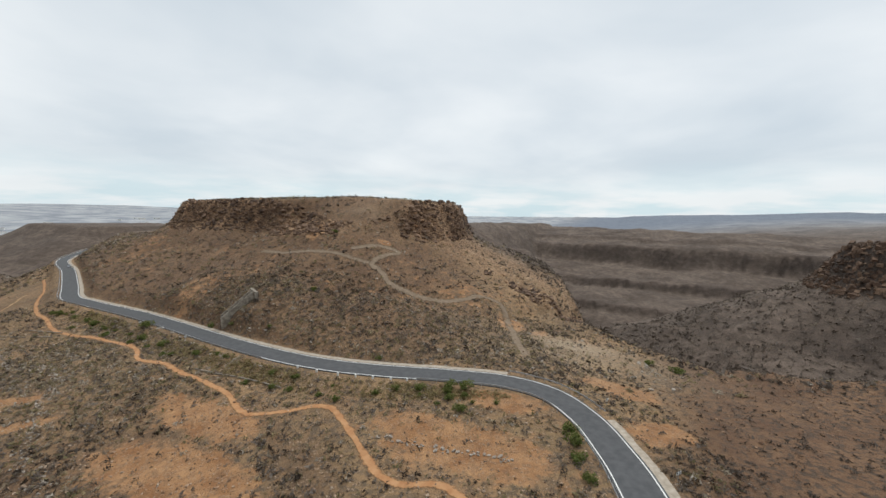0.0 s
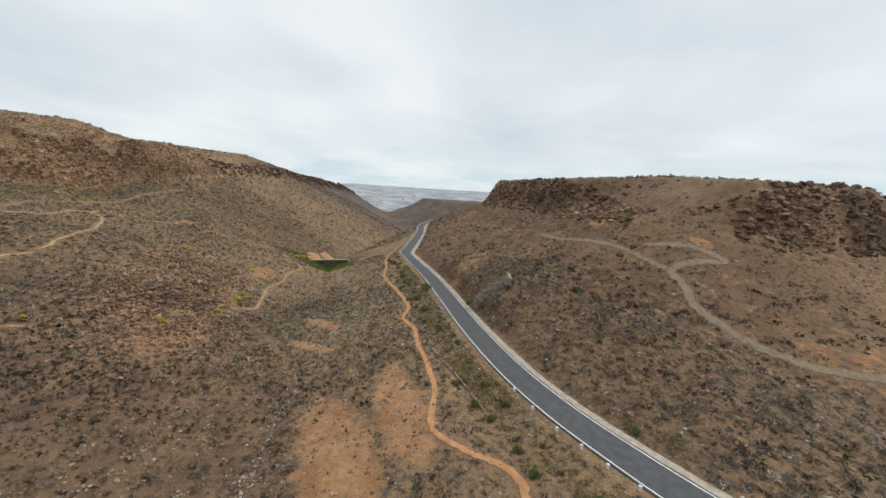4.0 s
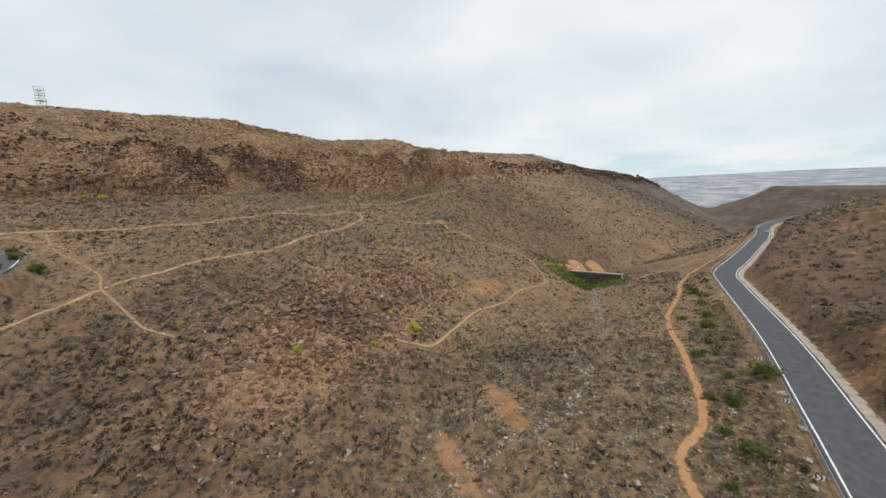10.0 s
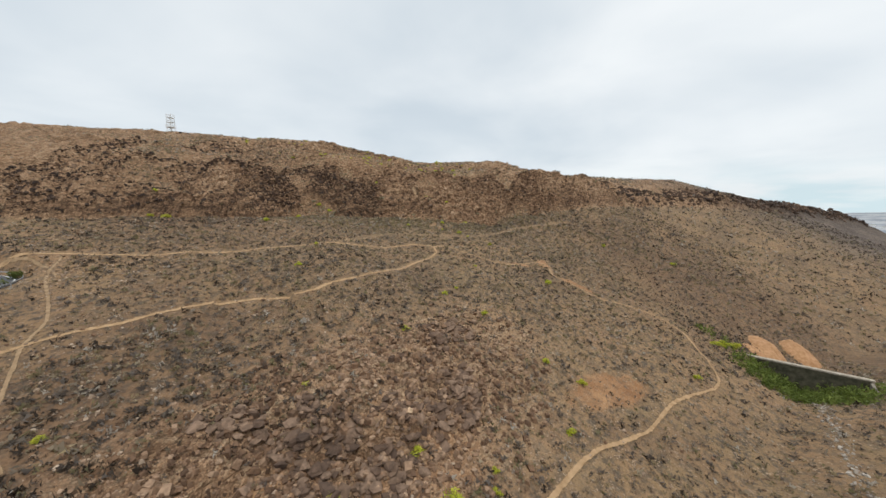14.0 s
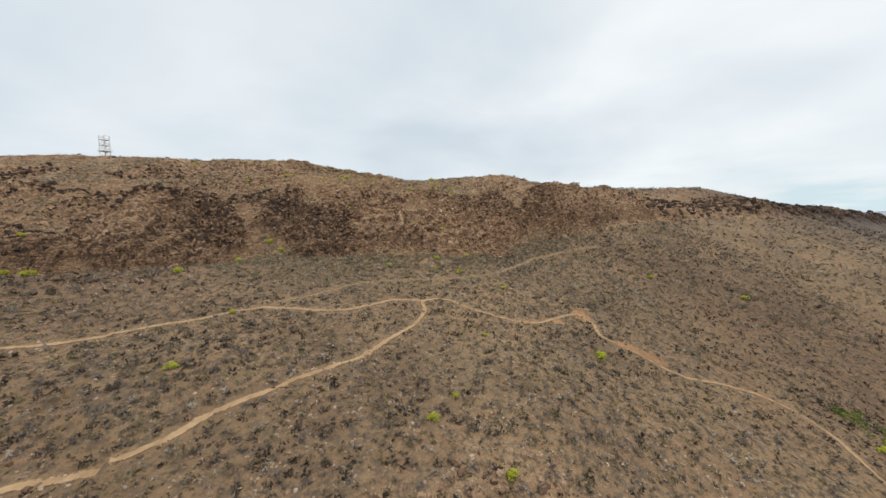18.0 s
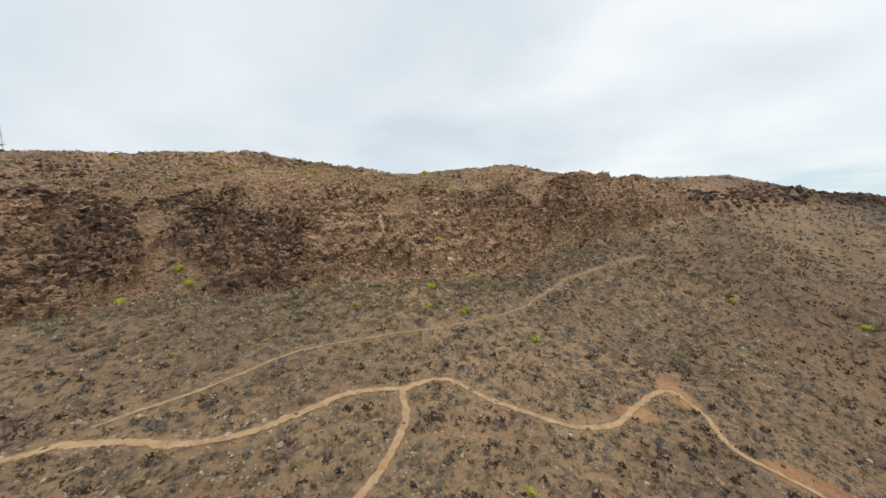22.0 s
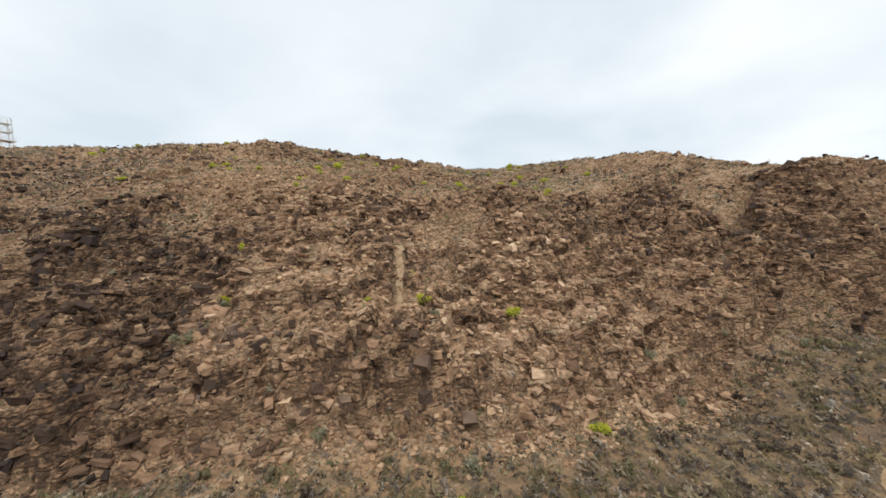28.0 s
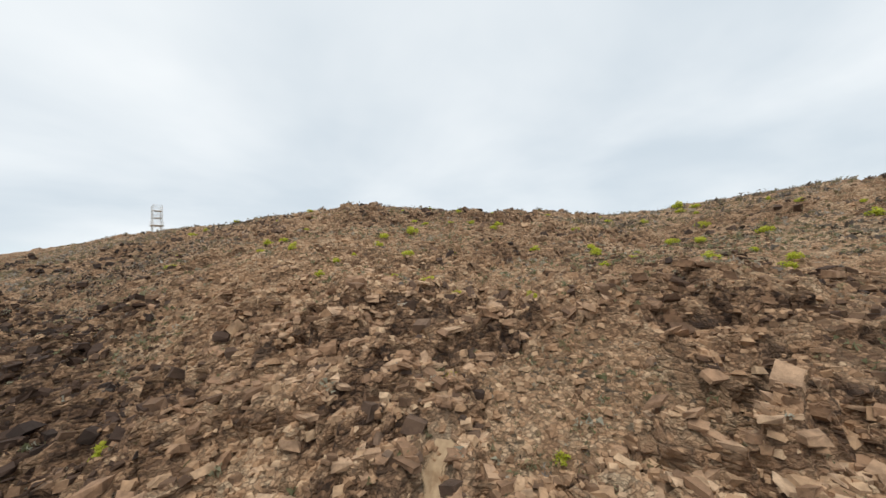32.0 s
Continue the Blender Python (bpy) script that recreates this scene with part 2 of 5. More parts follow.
    yonder = mix(n, l, calc(n, l, "MAXIMUM", times(rocky, 0.75), times(steep, 0.5)), yonder, (0.036, 0.032, 0.032))
    col = mix(n, l, times(attribute(n, "gorge"), 0.9), col, yonder)
    # pale far plain, with the blue-grey of haze put into its colour
    col = mix(n, l, attribute(n, "coast_haze"), col, mix(n, l, speck(n, l, 0.006, 0.4, 0.62, 8.0, 0.7), (0.20, 0.22, 0.25), (0.42, 0.43, 0.44)))
    # far hills painted hazy blue
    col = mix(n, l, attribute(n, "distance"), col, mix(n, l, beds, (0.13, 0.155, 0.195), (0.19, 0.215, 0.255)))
    l.new(col, b.inputs["Base Color"])
    high = add(times(speck(n, l, 1.3, 0.2, 0.8, 8.0, 0.7), 0.9), times(pebbles, 0.35))
    high = add(high, times(calc(n, l, "MAXIMUM", rocky, times(stony, 0.8)), add(times(add(small, 0.4), times(small_edge, 0.5)), times(times(add(large, 0.3), large_edge), 1.2))))
    relief(n, l, b, high, 0.9, 0.32)
    return mat


GROUND = ground_material()
ASPHALT = simple("asphalt", (0.072, 0.074, 0.078), (0.098, 0.10, 0.104), 0.8, 0.85, 0, 0.3, 0.01)
WHITE_PAINT = simple("road_paint", (0.62, 0.62, 0.60), (0.80, 0.80, 0.78), 2.0, 0.6)
CONCRETE = simple("pale_concrete", (0.30, 0.255, 0.20), (0.45, 0.39, 0.32), 1.2, 0.9, 0, 0.4, 0.03)
# ---- the lie of the land: lines of plan with their heights, lofted from one to the next ----
CREST = [(-1500, 900, -60), (-900, 560, -20), (-660, 325, 28), (-480, 150, 54), (-400, 65, 53), (-344, 38, 50), (-311, 16, 56), (-307, -36, 56.8), (-252, -68, 63),
         (-206, -124, 64), (-150, -210, 66), (0, -340, 70), (400, -600, 70)]
RIM = [(-1500, 960, -80), (-900, 590, -40), (-645, 347, 26), (-470, 172, 42), (-363, 84, 43), (-297, 53, 44.5), (-280, 42, 43), (-266, 12, 40), (-241, -12, 42),
       (-214, -36, 40), (-188, -66, 42), (-150, -125, 45), (0, -265, 48), (400, -500, 50)]
FOOT = [(-1500, 1000, -95), (-900, 630, -55), (-640, 372, 10), (-450, 200, 26), (-356, 112, 28), (-290, 70, 26), (-255, 37, 21), (-238, 26, 19.5), (-222, 15, 20),
        (-204, -2, 21.5), (-186, -20, 22.5), (-168, -38, 22), (-135, -80, 22), (0, -200, 27), (400, -420, 30)]
BENCH = [(-1500, 1060, -110), (-900, 690, -75), (-600, 430, -32), (-420, 260, -8), (-300, 140, 0), (-235, 84, 1), (-204, 60, 4.5), (-178, 54, 4.5), (-150, 50, 2),
         (-128, 48, -2), (-110, 40, -3.2), (-98, 22, -1.2), (-90, -2, 2), (-84, -25, 4.5), (-60, -60, 6), (0, -120, 14), (400, -330, 20)]
STREAM = [(-1500, 1120, -125), (-900, 750, -95), (-560, 470, -58), (-400, 330, -38), (-300, 210, -28), (-206, 127, -21.5), (-150, 98, -17), (-112, 68, -13), (-70, 52, -13),
          (-30, 32, -11), (-5, 0, -7), (10, -50, -2), (40, -100, 3), (400, -260, 10)]
ROAD = [(-420, 520, -14), (-350, 352, -10), (-290, 270, -9.2), (-236, 222, -9), (-188, 177, -9), (-166, 156, -9), (-150, 147, -8.8), (-112, 128.5, -8.1),
        (-85, 113.5, -7.6), (-62, 100.5, -7.2), (-42, 90.5, -6.9), (-27, 85, -6.7), (-13, 82, -6.5), (1, 80, -6.3), (14, 77, -6.1), (22.5, 71.5, -6), (26.5, 63, -6),
        (27.5, 54, -6), (27, 44, -5.8), (23, 20, -5), (20, -20, -3), (60, -110, 4), (400, -240, 14)]
HAIRPIN = [(-62, -16, 8), (-82, -12, 9), (-96, -16, 9.6), (-107, -25, 10), (-115, -36, 10.2), (-114, -48, 10.5), (-106, -57, 11), (-92, -62, 11.5), (-60, -62, 12)]
UPHILL = [(-480, 600, -6), (-380, 420, 2), (-300, 330, 6), (-230, 262, 8), (-150, 200, 9), (-90, 162, 8), (-50, 140, 5), (-20, 126, 0), (8, 118, -6), (30, 106, -9), (42, 90, -9.5),
          (50, 74, -8.5), (58, 56, -6.5), (72, 20, -2), (90, -60, 6), (160, -140, 14), (400, -190, 20)]
FAR_SIDE = [(-500, 700, 0), (-330, 480, 8), (-200, 330, 12), (-110, 230, 14), (-55, 185, 10), (-12, 172, 0), (22, 165, -9), (52, 150, -13.5), (62, 118, -13.5), (69, 89, -10),
            (87, 78, -7), (107, 69, -3), (135, 45, 2), (200, -50, 14), (400, -120, 24)]
LINES = [CREST, RIM, FOOT, BENCH, STREAM, ROAD, UPHILL, FAR_SIDE]
MESA = [(-208, 284), (-172, 246), (-134, 225), (-92, 200), (-62, 178), (-38, 178), (-18, 190), (3, 222), (12, 290), (14, 340), (-20, 420), (-110, 450), (-200, 400), (-215, 330)]
BUTTE = [(-690, 590), (-610, 525), (-500, 490), (-430, 540), (-440, 620), (-560, 680)]
GULLY = [(-234.2, -4, 0), (-232.6, -2.4, 0), (-231.2, -1.4, 0), (-229.8, -0.3, 0), (-228.6, 1.0, 0), (-227.4, 2.2, 0)]
WADI = [(-40, 38, 0), (-55.6, 47.2, 0), (-60.8, 50.8, 0), (-69.5, 55.5, 0), (-77.7, 63.6, 0), (-84.4, 70.5, 0), (-92, 82, 0), (-99.5, 87.9, 0), (-106, 90, 0), (-113, 90, 0), (-130, 101.9, 0), (-148, 107, 0), (-185, 120, 0)]
# broad swells and hollows: x, y, rise, reach
SWELLS = [(-126, 44, 1.5, 14), (-285, 190, -4, 60), (-194, 122, -3.0, 11), (-190, -32, -6, 9), (-246, 27, -5, 8), (-230, 12, -3, 8), (-228, -36, 4, 14), (-253, 1, 4, 12), (-227, 1, -2.5, 5), (-60, 121, 5.5, 14),
          (-92, 140, 4, 18), (-28, 112, 3, 14)]


def to_line(x, y, line):
    """Signed distance (left of the line's run is minus), the height on the line and the way along it, for arrays of points."""
    best, side, high, along, run = np.full(x.shape, 1e18), np.zeros_like(x), np.zeros_like(x), np.zeros_like(x), 0.0
    for (ax, ay, az), (bx, by, bz) in zip(line, line[1:]):
        dx, dy = bx - ax, by - ay
        size = math.hypot(dx, dy)
        u = np.clip(((x - ax) * dx + (y - ay) * dy) / size ** 2, 0, 1)
        d = (x - ax - u * dx) ** 2 + (y - ay - u * dy) ** 2
        near = d < best
        best = np.where(near, d, best)
        side = np.where(near, dx * (y - ay) - dy * (x - ax), side)
        high = np.where(near, az + u * (bz - az), high)
        along = np.where(near, run + u * size, along)
        run += size
    return np.sqrt(best) * np.sign(side), high, along


def grain(x, y, size, octaves=4, seed=0.0):
    """Smooth value noise of about -1 to 1 on arrays, of that largest size in metres."""
    total, weight = np.zeros_like(x), 0.0
    for k in range(octaves):
        f, a = 2.0 ** k / size, 0.5 ** k
        px, py = x * f * 0.8 + y * f * 0.6 + seed * 7.3 + k * 19.7, y * f * 0.8 - x * f * 0.6 + seed * 3.1 + k * 5.3
        ix, iy = np.floor(px), np.floor(py)
        fx, fy = px - ix, py - iy
        sx, sy = fx * fx * (3 - 2 * fx), fy * fy * (3 - 2 * fy)

        def dot(ox, oy):
            s = np.sin((ix + ox) * 127.1 + (iy + oy) * 311.7 + seed * 17.0) * 43758.5453
            return (s - np.floor(s)) * 2 - 1
        v = (dot(0, 0) * (1 - sx) + dot(1, 0) * sx) * (1 - sy) + (dot(0, 1) * (1 - sx) + dot(1, 1) * sx) * sy
        total, weight = total + a * v, weight + a
    return total / weight


def blocks(x, y, size, seed):
    """Broken ground: each cracked cell stands at its own level, -1 to 1."""
    px, py = (x + 0.35 * size * grain(x, y, size * 1.7, 2, seed)) / size, (y + 0.35 * size * grain(x, y, size * 1.7, 2, seed + 1)) / size
    py = py + 0.5 * (np.floor(px) % 2)
    s = np.sin(np.floor(px) * 127.1 + np.floor(py) * 311.7 + seed * 13.0) * 43758.5453
    return (s - np.floor(s)) * 2 - 1


def step(x, a, b):
    u = np.clip((x - a) / (b - a), 0, 1)
    return u * u * (3 - 2 * u)


def inside(x, y, ring):
    """Distance to a closed outline, plus inside it and minus outside."""
    best, flag = np.full(x.shape, 1e18), np.zeros(x.shape, bool)
    for (ax, ay), (bx, by) in zip(ring, ring[1:] + ring[:1]):
        dx, dy = bx - ax, by - ay
        u = np.clip(((x - ax) * dx + (y - ay) * dy) / (dx * dx + dy * dy), 0, 1)
        best = np.minimum(best, (x - ax - u * dx) ** 2 + (y - ay - u * dy) ** 2)
        flag ^= ((ay > y) != (by > y)) & (x < dx * (y - ay) / (dy if dy else 1e-9) + ax)
    return np.sqrt(best) * np.where(flag, 1, -1)


def blot(x, y, bx, by, rx, ry, turn=0.0):
    c, s = math.cos(radians(turn)), math.sin(radians(turn))
    u, v = (x - bx) * c + (y - by) * s, (y - by) * c - (x - bx) * s
    return np.exp(-((u / rx) ** 2 + (v / ry) ** 2))


def loft(x, y):
    found = [to_line(x, y, line) for line in LINES]
    z = found[0][1].copy()
    for (d0, z0, _), (d1, z1, _) in zip(found, found[1:]):
        # +: still on the ridge's side of a line; the lines run from the ridge down to the stream and up to the mesa
        u = np.clip(d0 / np.maximum(d0 - d1, 1e-6), 0, 1)
        z = np.where(d0 > 0, z0 + (z1 - z0) * u, z)
    d, h, _ = found[-1]
    return np.where(d > 0, h, z), found


def land(x, y, fine=True):
    """Height of the ground, and how rocky it is (0 to 1)."""
    z, found = loft(x, y)
    for sx, sy, rise, reach in SWELLS:
        z = z + rise * np.exp(-((x - sx) ** 2 + (y - sy) ** 2) / reach ** 2)
    d_rim, d_foot, d_road = found[1][0], found[2][0], found[5][0]
    # the mesa: talus, cliff, domed top
    m = inside(x, y, MESA) + 4 + 5 * grain(x, y, 22, 3, 2)
    cliff_foot = 17.5 - 3.5 * step(x, -60, 10)
    talus = cliff_foot + np.minimum(m + 5, 0) * (0.5 - 0.1 * step(x, -120, -40)) + 0.0010 * np.minimum(m + 5, 0) ** 2 * (m > -200) + 3 * np.exp(np.minimum(m + 5, 0) / 13)
    gap = 5 + 24 * blot(x, y, -48, 192, 24, 40, 0) + 10 * np.clip(grain(x, y, 40, 2, 46), 0, 1)
    mesa = np.where(m < -5, talus, cliff_foot + 3 + (34 - cliff_foot) * step(m, -6, gap) + 3 * step(m, 3, 50))
    near_mesa = step(m, -150, -60)
    z = np.maximum(z, mesa * near_mesa + (1 - near_mesa) * -200)
    # a lower flat-topped hill down the valley
    k = inside(x, y, BUTTE) + 9 * grain(x, y, 40, 3, 14)
    z = np.maximum(z, np.where(k < -8, -8 + (k + 8) * 0.42, -8 + 12 * step(k, -8, 6)) - 300 * step(-k, 150, 220))
    # the gorge behind and its far wall, in steps
    g = 0.5 * x + 0.866 * y + 42 * grain(x, y, 190, 5, 5)
    g_open = step(0.866 * x - 0.5 * y, -260, -60)
    out = np.maximum(found[7][0], 0)
    fall = -0.62 * np.maximum(out - 6, 0) * g_open
    far_wall = np.interp(g, [300, 480, 545, 552, 640, 650, 745, 766, 830, 838, 930, 1000, 1300, 3800], [-116, -112, -98, -91, -82, -71, -58, -26, -18, -13, -6, -3, -2, 60])
    far_wall = far_wall + 9 * step(grain(x, y, 70, 3, 48), 0.15, 0.4) * step(-g, -640, -520) * step(g, 380, 470)
    far_wall = far_wall + (3 + 5 * step(g, 480, 1000)) * grain(x, y, 90, 5, 8) + 10 * step(g, 1300, 2600) * grain(x, y, 900, 3, 15) + 44 * step(g, 2600, 3400) * grain(x, y, 900, 4, 17)
    ledges = 0.8 * step(g, 541, 546) * step(-g, -558, -552) + step(g, 636, 641) * step(-g, -656, -650) + step(g, 742, 747) * step(-g, -774, -766) + 0.6 * step(g, 827, 831) * step(-g, -844, -838)
    z = np.where(out > 0, np.maximum(np.maximum(z + fall, np.minimum(mesa, 100) * near_mesa - 200 * (1 - near_mesa)), np.where(g_open > 0.01, far_wall, -200)), z)
    # the dark crag across the side gorge
    c = np.hypot((x - 285) * 0.8 + (y - 225) * 0.4, (y - 225) - 0.3 * (x - 285)) + 10 * grain(x, y, 40, 3, 9)
    z = np.maximum(z, 12 - 26 * step(c, 18, 44) - 0.55 * np.maximum(c - 40, 0) - 300 * step(c, 170, 260))
    # out to the coast the land sinks to a low plain
    r = np.hypot(x, y)
    plain = -140 + 135 * np.clip((r - 1500) / 3100, 0, 1.5) + 12 * grain(x, y, 500, 4, 4) * step(-r, -3500, -1500)
    away = step(r, 1000, 1700) * step(-0.75 * x + 0.3 * y, -900, 200)
    z = z * (1 - away) + plain * away
    up, along = found[2][0], found[2][2]
    face = step(up, 3, -4) * step(d_rim, -16, 2) * step(r, 1100, 700)
    patch = grain(x, y, 24, 3, 11)
    # rock masses stand out of the face, with scree gullies between them
    mass = step(grain(along, up * 0.45, 19, 3, 36) + 0.55 * grain(x, y, 8, 2, 37) + 0.22 * step(-up, 26, 6) - 0.1 * patch, -0.20, -0.02)
    rocky = face * mass * step(np.abs(to_line(x, y, GULLY)[0]), 0.5, 1.6)
    crown = step(d_rim, 6, -4) * step(d_rim, -90, -40) * step(grain(along * 0.8, up * 1.7, 15, 3, 21), -0.02, 0.1) * step(r, 900, 600)
    mesa_rock = step(m, -10, -4) * step(-m, -10, -4) * (1 - 0.55 * blot(x, y, -48, 192, 22, 40, 0)) * np.clip(0.75 + 1.2 * grain(x, y, 18, 2, 22), 0, 1)
    spur = blot(x, y, -118, 44, 24, 9, -20) + 0.7 * blot(x, y, -104, 34, 9, 6, -30) + 0.6 * blot(x, y, -140, 47, 10, 6, 0)
    low_crag = blot(x, y, 44, 161, 17, 6.5, -35) + 0.7 * blot(x, y, 22, 178, 7, 5, 0)
    across = np.where((out > 0) & (z < far_wall + 1), np.clip(ledges * (0.9 + 0.8 * grain(x, y, 60, 3, 25)) + 0.7 * step(g, 820, 860) * step(grain(x, y * 2.2, 50, 3, 26), 0.25, 0.4), 0, 1) * g_open, 0)
    rocky = np.maximum.reduce([rocky, across, 0.8 * step(-c, -46, -38), 0.8 * crown, mesa_rock, np.clip(1.25 * spur * (0.75 + 0.9 * grain(x, y, 9, 3, 23)), 0, 1), np.clip(1.3 * low_crag * (0.7 + 0.9 * grain(x, y, 9, 3, 24)), 0, 1)])
    if fine:
        keep = step(np.abs(d_road), 4.5, 12)
        z = z + keep * (1.0 * grain(x, y, 30, 3, 1) + 0.28 * grain(x, y, 5, 3, 6)) * (1 + 1.2 * rocky)
        # buttresses and gullies run down the face
        z = z + face * (4.2 * grain(along, up * 0.3, 17, 3, 31) - 2.6 * step(-np.abs(grain(along, up * 0.22, 21, 2, 41)), -0.16, -0.02)) + rocky * 1.7 * grain(along, up * 0.55, 6.0, 3, 32)
        z = z + rocky * face * (0.9 + 4.2 * step(-up, 0.3, 3.8) * step(up, -32, -9)) - face * 0.9
        # layered rock: broad treads and steep risers that wander, then thinner beds, then cracked blocks
        for bed, sway, share, seed in ((2.7, 3.6, 0.9, 12), (1.0, 1.5, 0.75, 16)):
            q = (z + sway * grain(x, y, 4.5 * bed, 3, seed) + 0.16 * x - 0.05 * y) / bed
            tread = np.floor(q) + 0.3 * (q - np.floor(q)) + 0.7 * step(q - np.floor(q), 0.76, 0.98)
            z = z + rocky * share * (tread - q) * bed
        z = z + rocky * (0.8 * np.abs(grain(x, y, 6, 3, 13)) + 0.62 * blocks(x, y, 2.6, 33) + 0.40 * blocks(x, y, 1.3, 34) - 0.5 * np.abs(grain(x, y, 2.6, 2, 40)))
        z = z + step(found[7][0], 15, 120) * (5 * grain(x, y, 45, 4, 38) + 3 * np.abs(grain(x, y, 18, 3, 42)) + 7 * step(-c, -70, -20) * np.abs(grain(x, y, 26, 4, 39)))
    # the road's bed, cut and filled level
    level = found[5][1]
    bedding = 1 - step(np.abs(d_road), 4.6, 9.0)
    z = z * (1 - bedding) + (level - 0.12) * bedding
    d, level, _ = to_line(x, y, HAIRPIN)
    bedding = 1 - step(np.abs(d), 4.4, 8.0)
    z = z * (1 - bedding) + (level - 0.12) * bedding
    return z, rocky * (1 - bedding)


def spaced(stops):
    """Coordinates from stop to stop, each stretch with its own spacing."""
    out = [stops[0][0]]
    for (a, s), (b, _) in zip(stops, stops[1:]):
        k = max(1, round((b - a) / s))
        out += [a + (b - a) * (i + 1) / k for i in range(k)]
    return np.array(out)


def sheet(name, xs, ys, material):
    gx, gy = np.meshgrid(xs, ys)
    z, rocky = land(gx, gy)
    co = np.stack([gx, gy, z], -1).reshape(-1, 3)
    # beds of the near face jut out over the softer ones below them
    q = (z + 2.6 * grain(gx, gy, 11, 3, 12) + 0.16 * gx - 0.05 * gy) / 1.7
    jut = rocky * step(-to_line(gx, gy, FOOT)[0], -2, 3) * (np.hypot(gx + 235, gy) < 120) * (q - np.floor(q)) ** 1.5 * (0.95 + 0.55 * blocks(gx, gy, 1.9, 44))
    co[:, 0] += 0.7 * jut.reshape(-1)
    co[:, 1] += 0.7 * jut.reshape(-1)
    w, h = len(xs), len(ys)
    i = (np.arange(h - 1)[:, None] * w + np.arange(w - 1)[None, :]).reshape(-1)
    quads = np.stack([i, i + 1, i + w + 1, i + w], 1)
    me = bpy.data.meshes.new(name)
    me.vertices.add(len(co)), me.loops.add(quads.size), me.polygons.add(len(quads))
    me.vertices.foreach_set("co", co.astype(np.float32).ravel())
    me.loops.foreach_set("vertex_index", quads.astype(np.int32).ravel())
    me.polygons.foreach_set("loop_start", np.arange(0, quads.size, 4, dtype=np.int32))
    me.update(calc_edges=True)
    run_y, run_x = np.gradient(z, ys, xs)
    steep = step(np.hypot(run_x, run_y), 1.0, 2.2)
    hard = (rocky > 0.35).reshape(-1)
    me.shade_smooth()
    me.attributes.new("sharp_face", "BOOLEAN", "FACE").data.foreach_set("value", hard[quads].all(1))
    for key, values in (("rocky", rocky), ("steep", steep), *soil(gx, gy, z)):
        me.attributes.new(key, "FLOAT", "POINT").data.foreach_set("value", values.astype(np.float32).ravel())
    me.materials.append(material)
    return new(name, me)


BARE = [(-43, 53, 23, 7, -20), (-47, 67, 19, 5.5, -25), (3, 56.5, 21, 8, -25), (12, 69, 11, 4, -15), (38, 59, 7, 5, 0), (-95, 73.5, 9, 2.4, 20), (-83, 66, 8, 2, 20), (40, 78, 10, 5, -40), (-199, 51, 3.5, 2, 120), (-207, 57, 5, 2.5, 0),
        (-198, 68, 3, 6, 0), (-150, 74, 12, 4, 140), (-61, 171, 4, 9, 0), (-28, 166, 5, 2.5, 0), (25, 127, 8, 6, 80), (34, 122, 6, 3, 60), (-115, 50, 16, 8, -20), (-100, 40, 18, 9, -20)]


def dark_rock(x, y):
    """Where the ridge's rock is dark basalt: both shoulders of the near face, and patches between."""
    shoulders = np.maximum(step(x + 5 * grain(x, y, 12, 3, 49), -230, -213), 0.45 * step(-x + 5 * grain(x, y, 12, 3, 51), 241, 255))
    return 0.85 * shoulders * step(-to_line(x, y, FOOT)[0], -2, 3) * step(grain(x, y, 16, 3, 52), -0.45, -0.1)


def d_road_of(x, y):
    return to_line(x, y, ROAD)[0]


